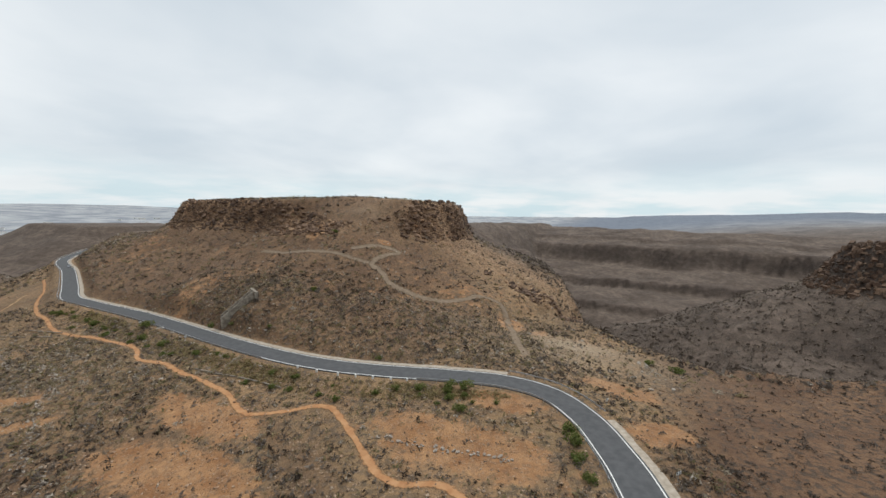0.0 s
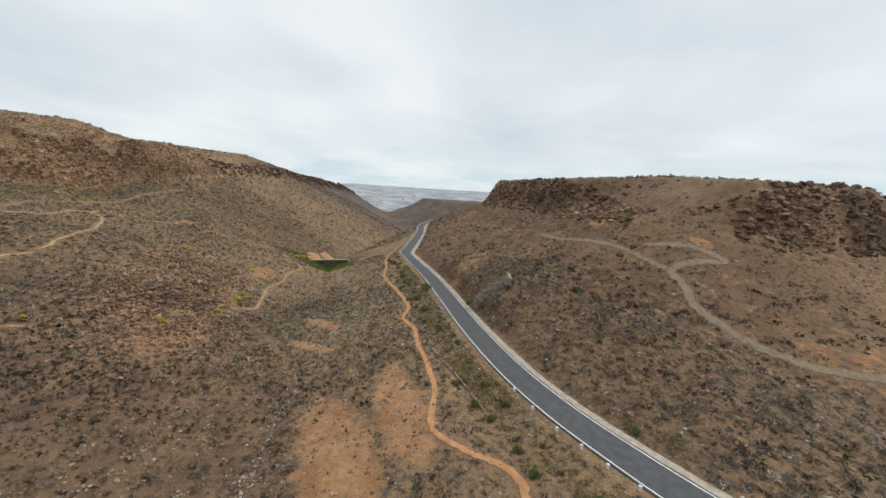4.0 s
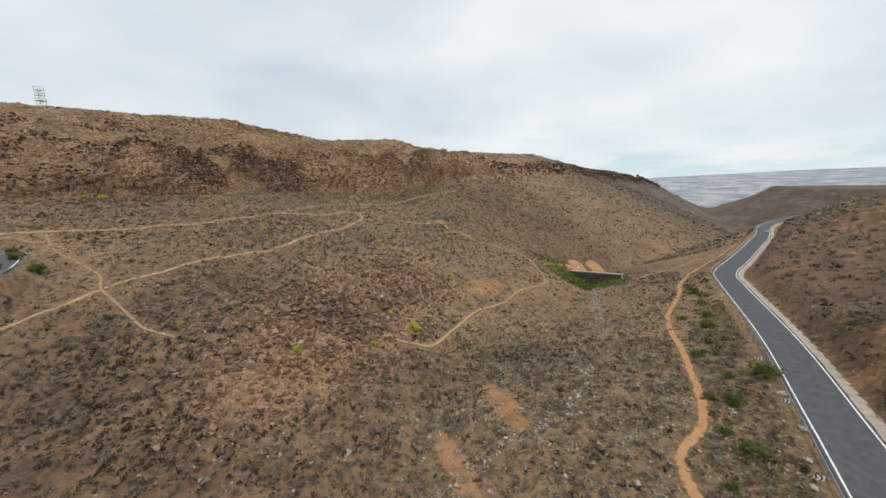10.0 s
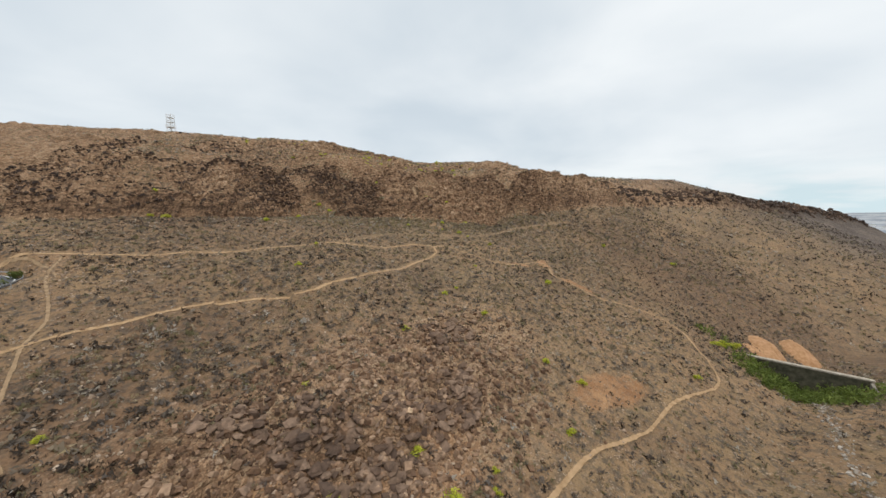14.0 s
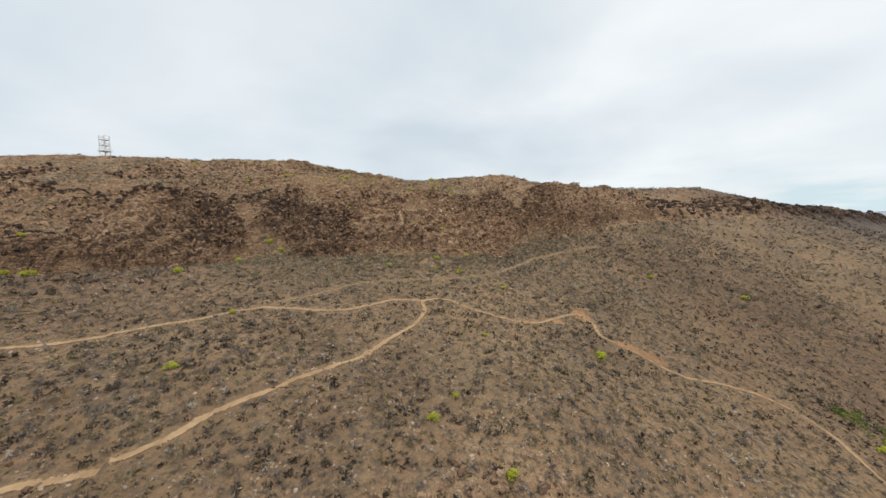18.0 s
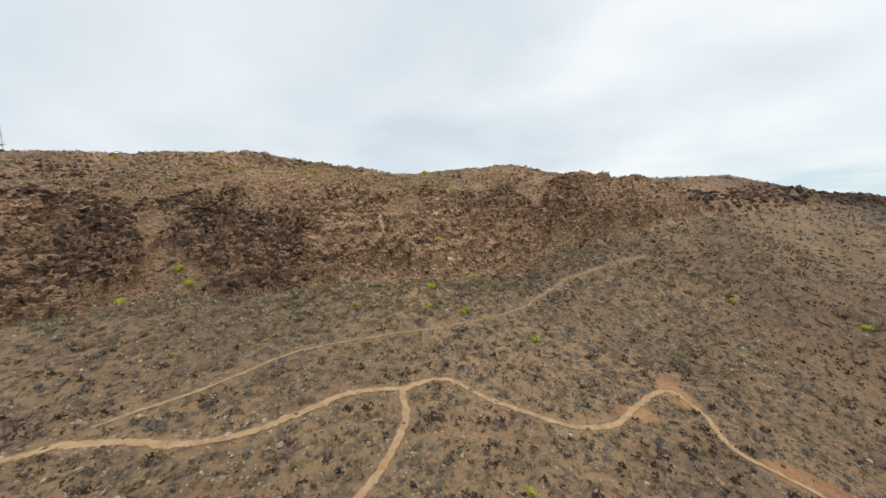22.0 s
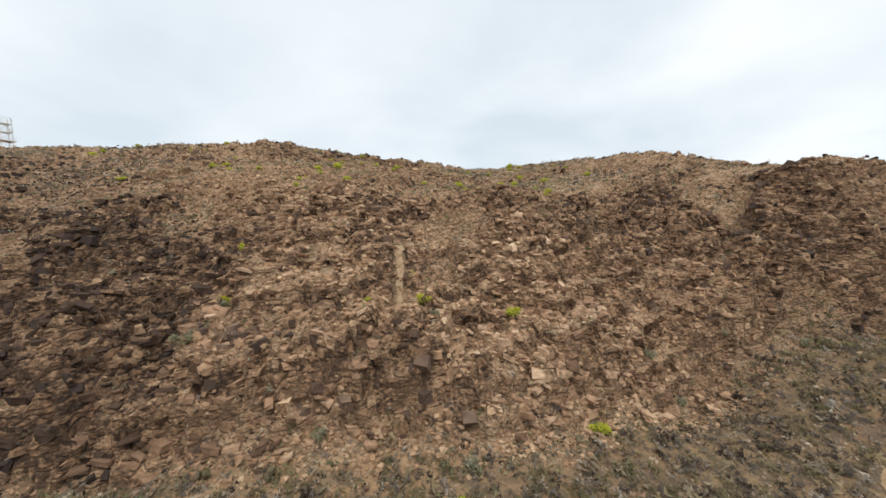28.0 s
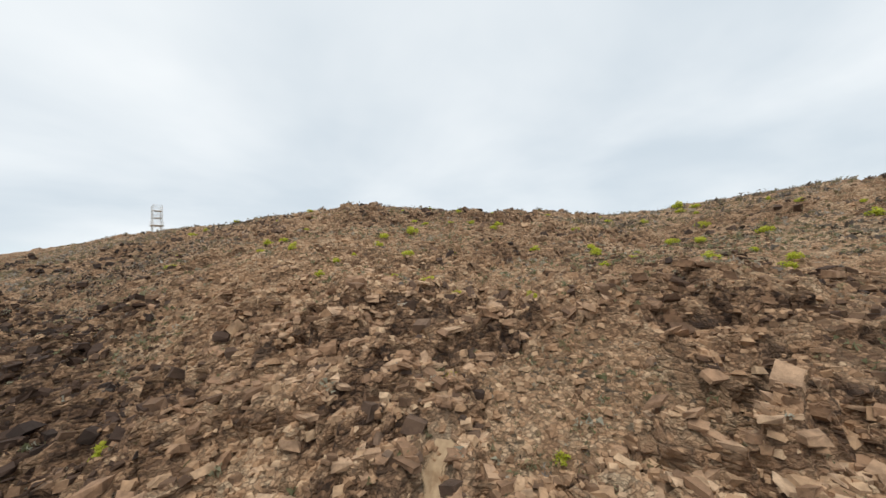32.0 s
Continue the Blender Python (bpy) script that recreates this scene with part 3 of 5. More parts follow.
def soil(x, y, z):
    red = np.zeros_like(x)
    for bx, by, rx, ry, turn in BARE:
        red = np.maximum(red, blot(x, y, bx, by, rx, ry, turn))
    worn = np.abs(to_line(x, y, GULLY)[0]) / (0.75 + 0.4 * grain(x, y, 2.5, 2, 35))
    gravel = np.maximum.reduce([0.5 * (1 - step(worn, 0.7, 1.9)), 0.95 * blot(x, y, 42, 111, 15, 9, -20), 0.45 * blot(x, y, 40, 100, 26, 16, -10), 0.25 * blot(x, y, 10, 122, 12, 6, 30), 0.25 * blot(x, y, -40, 186, 14, 9, 0)])
    up, far = to_line(x, y, FOOT)[0], np.hypot(x, y)
    red = np.maximum(red, 0.5 * step(-up, 0, 8) * step(to_line(x, y, CREST)[0], 0, 30) * (0.7 + 0.6 * grain(x, y, 18, 3, 45)) * (np.hypot(x, y) < 420))
    skirt = inside(x, y, MESA)
    red = np.maximum(red, 0.44 * step(skirt, -100, -50) * step(-skirt, 8, 24) * (0.75 + 0.9 * grain(x, y, 30, 3, 47)) * (z < 14))
    over = to_line(x, y, FAR_SIDE)[0]
    gorge = step(over, 12, 110) * step(0.866 * x - 0.5 * y, -330, -120)
    # far land that takes the pale haze tint
    coast_haze = np.maximum(step(far, 1000, 1600) * step(-0.75 * x + 0.3 * y, -300, 300), 0.75 * step(far, 1500, 2600))
    gorge = np.maximum(gorge, step(far, 380, 600))
    stony = np.maximum(step(-up, -4, 5) * step(to_line(x, y, CREST)[0], -40, -5) * step(-far, -900, -500), np.clip(1.3 * blot(x, y, -118, 44, 30, 13, -20), 0, 0.6))
    stony = np.maximum(stony, 0.6 * step(over, 5, 30) * step(-over, -150, -90))
    umber = step(x - 0.6 * y, -4, 16) * step(x, 26, 34) * step(over, 90, 40)
    umber = np.maximum(umber, 0.75 * step(skirt, -120, -70) * step(-x, -40, 10) * (d_road_of(x, y) > 5))
    umber = np.maximum(umber, 0.55 * blot(x, y, -160, -36, 38, 34, 0))
    umber = np.maximum(umber, 0.9 * blot(x, y, -82, 30, 55, 33, 20))
    umber = np.maximum(umber, 0.7 * blot(x, y, -250, 120, 60, 50, 30))
    umber = np.maximum(umber, 0.8 * step(-to_line(x, y, RIM)[0], 2, 10) * (far < 600) * (0.75 + 0.5 * grain(x, y, 22, 3, 53)))
    umber = np.maximum(umber, 0.9 * blot(x, y, -42, 182, 20, 15, 0))
    basalt = dark_rock(x, y)
    # far hills that take the blue haze tint
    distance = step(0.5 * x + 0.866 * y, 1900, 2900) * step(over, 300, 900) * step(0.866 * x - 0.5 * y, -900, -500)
    return (("basalt", basalt), ("distance", distance), ("umber", umber), ("stony", stony), ("gorge", gorge), ("red", np.clip(red, 0, 1)), ("gravel", np.clip(gravel, 0, 1) * 0.8), ("coast_haze", coast_haze))


XS = spaced([(-4600, 260), (-2000, 90), (-900, 22), (-520, 5), (-360, 1.2), (-300, 0.7), (-278, 0.4), (-188, 0.65), (-165, 1.25), (60, 1.8), (130, 4), (420, 11), (900, 40), (2000, 200), (4600, 1)])
YS = spaced([(-4600, 260), (-2000, 120), (-700, 30), (-260, 4), (-130, 1.4), (-62, 0.4), (44, 0.8), (75, 1.3), (130, 1.7), (260, 3.0), (420, 8), (1300, 40), (2200, 160), (4600, 1)])
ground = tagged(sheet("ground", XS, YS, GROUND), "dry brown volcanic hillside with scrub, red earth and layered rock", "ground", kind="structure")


# ---- small kit: parts, prisms, tubes, scattered pieces ----
def mesh_from(name, bm, material, smooth=False):
    bmesh.ops.recalc_face_normals(bm, faces=bm.faces)
    me = bpy.data.meshes.new(name)
    bm.to_mesh(me), bm.free()
    me.materials.append(material)
    if smooth:
        me.shade_smooth()
    return me


def part(name, bm, material, parent=None, label="", smooth=False):
    ob = new(name, mesh_from(name, bm, material, smooth))
    if parent:
        ob.parent = parent
    return tagged(ob, label)


def thing(name, x, y, z, label, category, group="", turn=0.0, kind=""):
    ob = new(name)
    ob.matrix_world = pose(x, y, z, 0, 0, turn)
    return tagged(ob, label, category, group, kind)


def height(x, y):
    return float(land(np.array([float(x)]), np.array([float(y)]))[0][0])


def box(bm, x, y, z, sx, sy, sz, turn=0.0, tilt=0.0, bevel=0.0):
    m = pose(x, y, z, tilt, 0, turn) @ Matrix.Diagonal((sx, sy, sz, 1))
    made = bmesh.ops.create_cube(bm, size=1.0, matrix=m)["verts"]
    if bevel:
        bmesh.ops.bevel(bm, geom=list({e for v in made for e in v.link_edges}), offset=bevel, segments=1, affect="EDGES")
    return bm


def tube(bm, a, b, radius, sides=8, end=None):
    a, b = Vector(a), Vector(b)
    m = Matrix.Translation((a + b) / 2) @ (b - a).to_track_quat("Z", "Y").to_matrix().to_4x4()
    bmesh.ops.create_cone(bm, cap_ends=True, segments=sides, radius1=radius, radius2=radius if end is None else end, depth=(b - a).length, matrix=m)
    return bm


def pieces_mesh(name, co, faces, material, tone=None, smooth=False):
    """One mesh of many alike pieces. co: pieces x corners x 3; faces: corner numbers of one piece, all of one length."""
    n, k = co.shape[:2]
    f = np.array(faces)
    idx = (np.arange(n)[:, None, None] * k + f[None]).reshape(-1)
    me = bpy.data.meshes.new(name)
    me.vertices.add(n * k), me.loops.add(len(idx)), me.polygons.add(n * len(f))
    me.vertices.foreach_set("co", co.astype(np.float32).ravel())
    me.loops.foreach_set("vertex_index", idx.astype(np.int32))
    me.polygons.foreach_set("loop_start", np.arange(0, len(idx), f.shape[1], dtype=np.int32))
    me.update(calc_edges=True)
    me.shade_smooth() if smooth else me.shade_flat()
    if tone is not None:
        me.attributes.new("tone", "FLOAT", "POINT").data.foreach_set("value", np.repeat(tone, k).astype(np.float32))
    me.materials.append(material)
    return me


CUBE = np.array([(-1, -1, -1), (1, -1, -1), (1, 1, -1), (-1, 1, -1), (-1, -1, 1), (1, -1, 1), (1, 1, 1), (-1, 1, 1)], float)
CUBE_FACES = [(3, 2, 1, 0), (4, 5, 6, 7), (0, 1, 5, 4), (1, 2, 6, 5), (2, 3, 7, 6), (3, 0, 4, 7)]


GOLD = (1 + 5 ** 0.5) / 2
NUT = np.array([(-1, GOLD, 0), (1, GOLD, 0), (-1, -GOLD, 0), (1, -GOLD, 0), (0, -1, GOLD), (0, 1, GOLD), (0, -1, -GOLD), (0, 1, -GOLD), (GOLD, 0, -1), (GOLD, 0, 1), (-GOLD, 0, -1), (-GOLD, 0, 1)]) / 1.6
NUT_FACES = [(0, 11, 5), (0, 5, 1), (0, 1, 7), (0, 7, 10), (0, 10, 11), (1, 5, 9), (5, 11, 4), (11, 10, 2), (10, 7, 6), (7, 1, 8), (3, 9, 4), (3, 4, 2), (3, 2, 6), (3, 6, 8), (3, 8, 9), (4, 9, 5), (2, 4, 11), (6, 2, 10), (8, 6, 7), (9, 8, 1)]


def stones(rnd, x, y, z, size, flat, tilt=0.35, sink=0.3, turn=None, shape=CUBE):
    """Angular broken blocks: corners pulled about, tops narrower, laid in the ground."""
    n = len(x)
    co = np.repeat(shape[None], n, 0) * (1 + rnd.uniform(-0.42, 0.2, (n, len(shape), 3)))
    if shape is CUBE:
        co[:, 4:, :2] *= rnd.uniform(0.55, 0.95, (n, 1, 1))
    else:
        co[:, :, 2] = np.clip(co[:, :, 2], -0.7, rnd.uniform(0.3, 0.9, (n, 1)))
    co[:, :, 0] *= rnd.uniform(0.8, 1.3, (n, 1))
    co *= 0.5 * size[:, None, None]
    co[:, :, 2] *= flat[:, None]
    a, b = rnd.uniform(0, 6.283, n) if turn is None else turn, rnd.normal(0, tilt, n)
    c, s = np.cos(b)[:, None], np.sin(b)[:, None]
    co[:, :, 0], co[:, :, 2] = co[:, :, 0] * c - co[:, :, 2] * s, co[:, :, 0] * s + co[:, :, 2] * c
    c, s = np.cos(a)[:, None], np.sin(a)[:, None]
    co[:, :, 0], co[:, :, 1] = co[:, :, 0] * c - co[:, :, 1] * s, co[:, :, 0] * s + co[:, :, 1] * c
    co += np.stack([x, y, z + size * flat * (0.5 - sink)], 1)[:, None]
    return co


def tufts(rnd, x, y, z, radius, tall, leaves, leaf):
    """Low bushes: small leaf blades strewn through a dome, thicker towards its skin."""
    n = len(x)
    d = rnd.normal(size=(n, leaves, 3))
    d[:, :, 2] = np.abs(d[:, :, 2])
    d /= np.linalg.norm(d, axis=2)[:, :, None]
    d *= rnd.uniform(0.35, 1.05, (n, leaves, 1)) * (1 + 0.3 * np.sin(3 * np.arctan2(d[:, :, 1], d[:, :, 0]) + rnd.uniform(0, 6, (n, 1))))[:, :, None]
    mid = d * radius[:, None, None]
    mid[:, :, 2] *= tall[:, None]
    tri = rnd.normal(size=(n, leaves, 3, 3)) * (leaf * radius)[:, None, None, None]
    co = mid[:, :, None, :] + tri + np.stack([x, y, z], 1)[:, None, None]
    return co.reshape(n, leaves * 3, 3), [(3 * i, 3 * i + 1, 3 * i + 2) for i in range(leaves)]


def scrub_material(name, stops, rough=0.9):
    mat, n, l, b = shader(name, rough)
    ramp = n.new("ShaderNodeValToRGB")
    while len(ramp.color_ramp.elements) < len(stops):
        ramp.color_ramp.elements.new(0.5)
    for e, (at, colour) in zip(ramp.color_ramp.elements, stops):
        e.position, e.color = at, (*colour, 1)
    l.new(attribute(n, "tone"), ramp.inputs[0])
    g = n.new("ShaderNodeNewGeometry").outputs["Random Per Island"]
    col = mix(n, l, calc(n, l, "MULTIPLY", g, 0.3), ramp.outputs[0], (0.07, 0.055, 0.042))
    l.new(col, b.inputs["Base Color"])
    thin, both, out = n.new("ShaderNodeBsdfTranslucent"), n.new("ShaderNodeMixShader"), n["Material Output"]
    l.new(col, thin.inputs[0])
    both.inputs[0].default_value = 0.45
    l.new(b.outputs[0], both.inputs[1]), l.new(thin.outputs[0], both.inputs[2]), l.new(both.outputs[0], out.inputs[0])
    return mat


def rock_material(name, dark, mid, light):
    mat, n, l, b = shader(name, 0.9)
    g = n.new("ShaderNodeNewGeometry").outputs["Random Per Island"]
    ramp = n.new("ShaderNodeValToRGB")
    ramp.color_ramp.elements.new(0.45)
    for e, (at, colour) in zip(ramp.color_ramp.elements, ((0.0, dark), (0.45, mid), (1.0, light))):
        e.position, e.color = at, (*colour, 1)
    l.new(calc(n, l, "ADD", calc(n, l, "MULTIPLY", g, 0.55), calc(n, l, "MULTIPLY", attribute(n, "tone"), 0.45)), ramp.inputs[0])
    col = mix(n, l, calc(n, l, "MULTIPLY", speck(n, l, 1.6, 0.4, 0.65, 5.0), 0.5), ramp.outputs[0], tuple(c * 0.6 for c in dark))
    l.new(col, b.inputs["Base Color"])
    relief(n, l, b, speck(n, l, 5.0, 0.2, 0.8, 6.0, 0.7), 0.7, 0.08)
    return mat


SCRUB = scrub_material("dry_scrub", [(0.0, (0.055, 0.041, 0.031)), (0.18, (0.125, 0.100, 0.081)), (0.42, (0.235, 0.202, 0.176)), (0.58, (0.33, 0.262, 0.175)), (0.72, (0.21, 0.192, 0.095)), (0.86, (0.44, 0.345, 0.20)), (1.0, (0.50, 0.455, 0.39))])
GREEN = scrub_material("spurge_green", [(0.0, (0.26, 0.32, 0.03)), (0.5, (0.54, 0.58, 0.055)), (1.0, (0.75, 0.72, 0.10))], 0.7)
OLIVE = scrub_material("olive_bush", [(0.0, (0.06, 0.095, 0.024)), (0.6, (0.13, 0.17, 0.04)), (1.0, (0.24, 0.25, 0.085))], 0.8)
SAGE = scrub_material("sage_tufts", [(0.0, (0.16, 0.165, 0.075)), (0.4, (0.27, 0.275, 0.15)), (0.75, (0.38, 0.36, 0.24)), (1.0, (0.50, 0.49, 0.40))], 0.85)
REED = scrub_material("green_reed", [(0.0, (0.07, 0.085, 0.025)), (0.5, (0.13, 0.18, 0.035)), (1.0, (0.27, 0.33, 0.075))], 0.8)
STRAW = scrub_material("straw_grass", [(0.0, (0.24, 0.185, 0.085)), (1.0, (0.42, 0.345, 0.18))], 0.9)
BROWN_ROCK = rock_material("brown_rock", (0.080, 0.047, 0.031), (0.42, 0.255, 0.145), (0.68, 0.49, 0.315))
DARK_ROCK = rock_material("dark_basalt", (0.050, 0.034, 0.027), (0.145, 0.092, 0.063), (0.35, 0.235, 0.16))
RED_ROCK = rock_material("red_rock", (0.065, 0.040, 0.027), (0.22, 0.128, 0.076), (0.52, 0.36, 0.24))
PALE_ROCK = rock_material("pale_stone", (0.20, 0.165, 0.13), (0.36, 0.31, 0.26), (0.58, 0.53, 0.46))
DIRT_PATH = trodden("trodden_dirt", (0.30, 0.19, 0.10), (0.43, 0.285, 0.16), 0.8)
FAINT_PATH = trodden("faint_dirt", (0.24, 0.158, 0.088), (0.34, 0.235, 0.14), 0.8)
PALE_DIRT = trodden("pale_scree", (0.27, 0.175, 0.10), (0.47, 0.34, 0.21), 1.1)
RED_PATH = trodden("trodden_red_dirt", (0.36, 0.175, 0.078), (0.46, 0.26, 0.13), 0.7)
GREY_TRACK = trodden("grey_gravel_track", (0.165, 0.122, 0.083), (0.25, 0.19, 0.135), 1.0)
ORANGE_DIRT = simple("orange_spoil", (0.34, 0.18, 0.085), (0.48, 0.28, 0.15), 1.0, 0.95, 0, 0.6, 0.1)
# brown-green concrete of the cistern wall, its shadow put into the dark colour
SHADED_CONCRETE = simple("shaded_concrete", (0.055, 0.052, 0.034), (0.15, 0.13, 0.09), 0.7, 0.95, 0, 0.5, 0.03)
OLD_CONCRETE = simple("weathered_concrete", (0.16, 0.135, 0.105), (0.36, 0.32, 0.265), 0.9, 0.9, 0, 0.5, 0.03)
STEEL = simple("galvanised_steel", (0.30, 0.31, 0.32), (0.46, 0.47, 0.48), 3.0, 0.5, 0.6)
WHITE_METAL = simple("white_painted_metal", (0.66, 0.67, 0.66), (0.80, 0.80, 0.79), 3.0, 0.5)
BLACK_PAINT = simple("black_sign_paint", (0.02, 0.02, 0.02), (0.04, 0.04, 0.04), 3.0, 0.5)
BARK = simple("dry_twigs", (0.10, 0.075, 0.05), (0.20, 0.16, 0.12), 6.0)
PLASTER = simple("white_render", (0.55, 0.55, 0.54), (0.80, 0.79, 0.77), 0.2)
CAR_PAINT = simple("silver_car_paint", (0.55, 0.57, 0.60), (0.66, 0.68, 0.70), 1.0, 0.3, 0.3, 0.02)
GLASS_DARK = simple("dark_car_glass", (0.02, 0.025, 0.03), (0.03, 0.035, 0.04), 1.0, 0.1)
RUBBER = simple("tyre_rubber", (0.02, 0.02, 0.02), (0.035, 0.035, 0.035), 4.0)


# ---- the road ----
def smooth_line(points, gap=1.5):
    """A rounded run through points of plan, at even gaps."""
    p = [np.array(q, float) for q in points]
    p = [2 * p[0] - p[1], *p, 2 * p[-1] - p[-2]]
    out = []
    for a, b, c, d in zip(p, p[1:], p[2:], p[3:]):
        k = max(2, int(np.linalg.norm(c[:2] - b[:2]) / gap))
        for i in range(k):
            u = i / k
            out.append(0.5 * (2 * b + (c - a) * u + (2 * a - 5 * b + 4 * c - d) * u * u + (3 * b - a - 3 * c + d) * u ** 3))
    out.append(p[-2])
    return np.array(out)


def sideways(run):
    t = np.gradient(run[:, :2], axis=0)
    t /= np.linalg.norm(t, axis=1)[:, None]
    return np.stack([-t[:, 1], t[:, 0]], 1)


def band(name, run, left, right, lift, material, thick=0.0, drape=False, ragged=0.0, seed=1, cut=0):
    """A strip along a run, from left to right of it (metres), lying on the ground or at the run's own height; thick gives it sides."""
    side = sideways(run)
    rnd = np.random.RandomState(seed)
    edges = np.linspace(left, right, 2 + cut)
    wide = np.repeat(edges[None], len(run), 0)
    if ragged:
        drift = np.cumsum(rnd.normal(0, 0.35 * ragged, (len(run), 2)), 0)
        drift -= np.stack([np.convolve(np.pad(drift[:, i], 6, "edge"), np.ones(13) / 13, "valid") for i in (0, 1)], 1)
        for i in (0, -1):
            wide[:, i] += rnd.uniform(-ragged, ragged, len(run)) * 0.6 + drift[:, i]
    co = np.stack([run[:, None, 0] + side[:, None, 0] * wide, run[:, None, 1] + side[:, None, 1] * wide, np.repeat(run[:, 2:3], 2 + cut, 1)], 2)
    if drape:
        co[:, :, 2] = land(co[:, :, 0], co[:, :, 1])[0]
    co[:, :, 2] += lift
    bm = bmesh.new()
    grid = [[bm.verts.new(v) for v in row] for row in co]
    for a, b in zip(grid, grid[1:]):
        for i in range(len(a) - 1):
            bm.faces.new((a[i], a[i + 1], b[i + 1], b[i]))
    if thick:
        base = [[bm.verts.new((row[i].co.x, row[i].co.y, row[i].co.z - thick)) for i in (0, -1)] for row in grid]
        for (a, b), (c, d) in zip(zip(grid, base), zip(grid[1:], base[1:])):
            bm.faces.new((a[0], c[0], d[0], b[0]))
            bm.faces.new((a[-1], b[1], d[1], c[-1]))
    me = bpy.data.meshes.new(name)
    bm.normal_update()
    if sum(f.normal.z for f in bm.faces) < 0:
        bmesh.ops.reverse_faces(bm, faces=bm.faces)
    bm.to_mesh(me), bm.free()
    if drape:
        worn = np.ones((len(run), 2 + cut), np.float32)
        worn[:, 0] = worn[:, -1] = 0.0
        me.attributes.new("worn", "FLOAT", "POINT").data.foreach_set("value", worn.ravel())
    me.materials.append(material)
    return new(name, me)


def stretch(run, a, b):
    """The part of a run from its point nearest to a to its point nearest to b."""
    i, j = (int(np.argmin(np.hypot(run[:, 0] - p[0], run[:, 1] - p[1]))) for p in (a, b))
    return run[min(i, j):max(i, j) + 1]


road_run = smooth_line(ROAD[1:21])
road = tagged(band("road", road_run, -3.3, 3.3, 0.06, ASPHALT, 0.5, cut=3), "narrow smooth grey asphalt mountain road with white edge lines", "road", kind="structure")
for a in (-3.0, 2.8):
    line = band("edge_line", road_run, a, a + 0.2, 0.072, WHITE_PAINT)
    line.parent = road
hair_run = smooth_line(HAIRPIN)
hairpin = tagged(band("road", hair_run, -3.6, 3.6, 0.06, ASPHALT, 0.5, cut=3), "tight grey asphalt hairpin bend with white edge lines", "road", kind="structure")
for a in (-3.2, 3.0):
    line = band("edge_line", hair_run, a, a + 0.2, 0.072, WHITE_PAINT)
    line.parent = hairpin
for k, (a, b) in enumerate((((-330, 325), (14, 77)), ((27, 62), (24, 25)))):
    strip = band("concrete_shoulder", stretch(road_run, a, b), 3.32, 4.75, 0.05, CONCRETE, 0.3, ragged=0.16, seed=3 + k)
    tagged(strip, "pale beige concrete gutter strip with a broken edge", "road shoulder", kind="structure")


# ---- guard rails, posts and signs ----
def guard_rail(run, offset, label, post_gap=4.0):
    side = sideways(run)
    line = np.stack([run[:, 0] + side[:, 0] * offset, run[:, 1] + side[:, 1] * offset, run[:, 2]], 1)
    rail = thing("guard_rail", *line[0], label, "guard rail")
    back = rail.matrix_world.inverted()
    prof = [(-0.02, 0.45), (0.05, 0.50), (0.0, 0.58), (0.05, 0.66), (-0.02, 0.72), (-0.06, 0.70), (-0.06, 0.47)]
    bm = bmesh.new()
    rings = []
    for p, s in zip(line, side):
        rings.append([bm.verts.new(back @ Vector((p[0] + s[0] * u, p[1] + s[1] * u, p[2] + v))) for u, v in prof])
    for a, b in zip(rings, rings[1:]):
        for i in range(len(prof)):
            j = (i + 1) % len(prof)
            bm.faces.new((a[i], b[i], b[j], a[j]))
    bm.faces.new(rings[0]), bm.faces.new(rings[-1])
    part("beam", bm, STEEL, rail, "grey corrugated steel beam")
    bm = bmesh.new()
    box(bm, 0, 0, 0.05, 0.11, 0.11, 1.2)
    me = mesh_from("post", bm, STEEL)
    gone = 99.0
    for p, q, s in zip(line, line[1:], side):
        gone += math.dist(p[:2], q[:2])
        if gone >= post_gap:
            gone = 0.0
            post = new("post", me)
            post.parent = rail
            post.location = Vector((p[0] - s[0] * 0.12 * math.copysign(1, offset) * -1, p[1] + s[1] * 0.12 * math.copysign(1, offset), p[2] + 0.05)) - rail.matrix_world.translation
    return rail


guard_rail(stretch(road_run, (-5, 80.5), (26, 38)), -3.75, "galvanised steel guard rail on the valley side of the bend")
guard_rail(stretch(road_run, (14, 77), (26, 63.5))[:], 4.6, "galvanised steel guard rail on the outside of the bend")
guard_rail(stretch(road_run, (-340, 340), (-140, 142)), -3.75, "galvanised steel guard rail along the far road")
guard_rail(stretch(road_run, (-138, 141), (-44, 91.5)), -3.75, "galvanised steel guard rail along the straight road")
guard_rail(stretch(hair_run, (-80, -17), (-96, -64)), -4.2, "galvanised steel guard rail round the hairpin bend")

bollard_mesh = mesh_from("marker_stone", box(bmesh.new(), 0, 0, 0.3, 0.42, 0.32, 0.75, bevel=0.06), WHITE_METAL)
for x, y in ((-35, 83.6), (-29.6, 81.4), (-24.1, 79.7), (-19.8, 79.0), (-15.7, 78.2), (-11.5, 77.7), (-7.8, 77.2)):
    ob = new("marker_stone", bollard_mesh)
    ob.matrix_world = pose(x, y, height(x, y) + 0.05, 0, 0, 10)
    tagged(ob, "small whitewashed marker stone at the road's edge", "marker stone", "marker stones along the road")


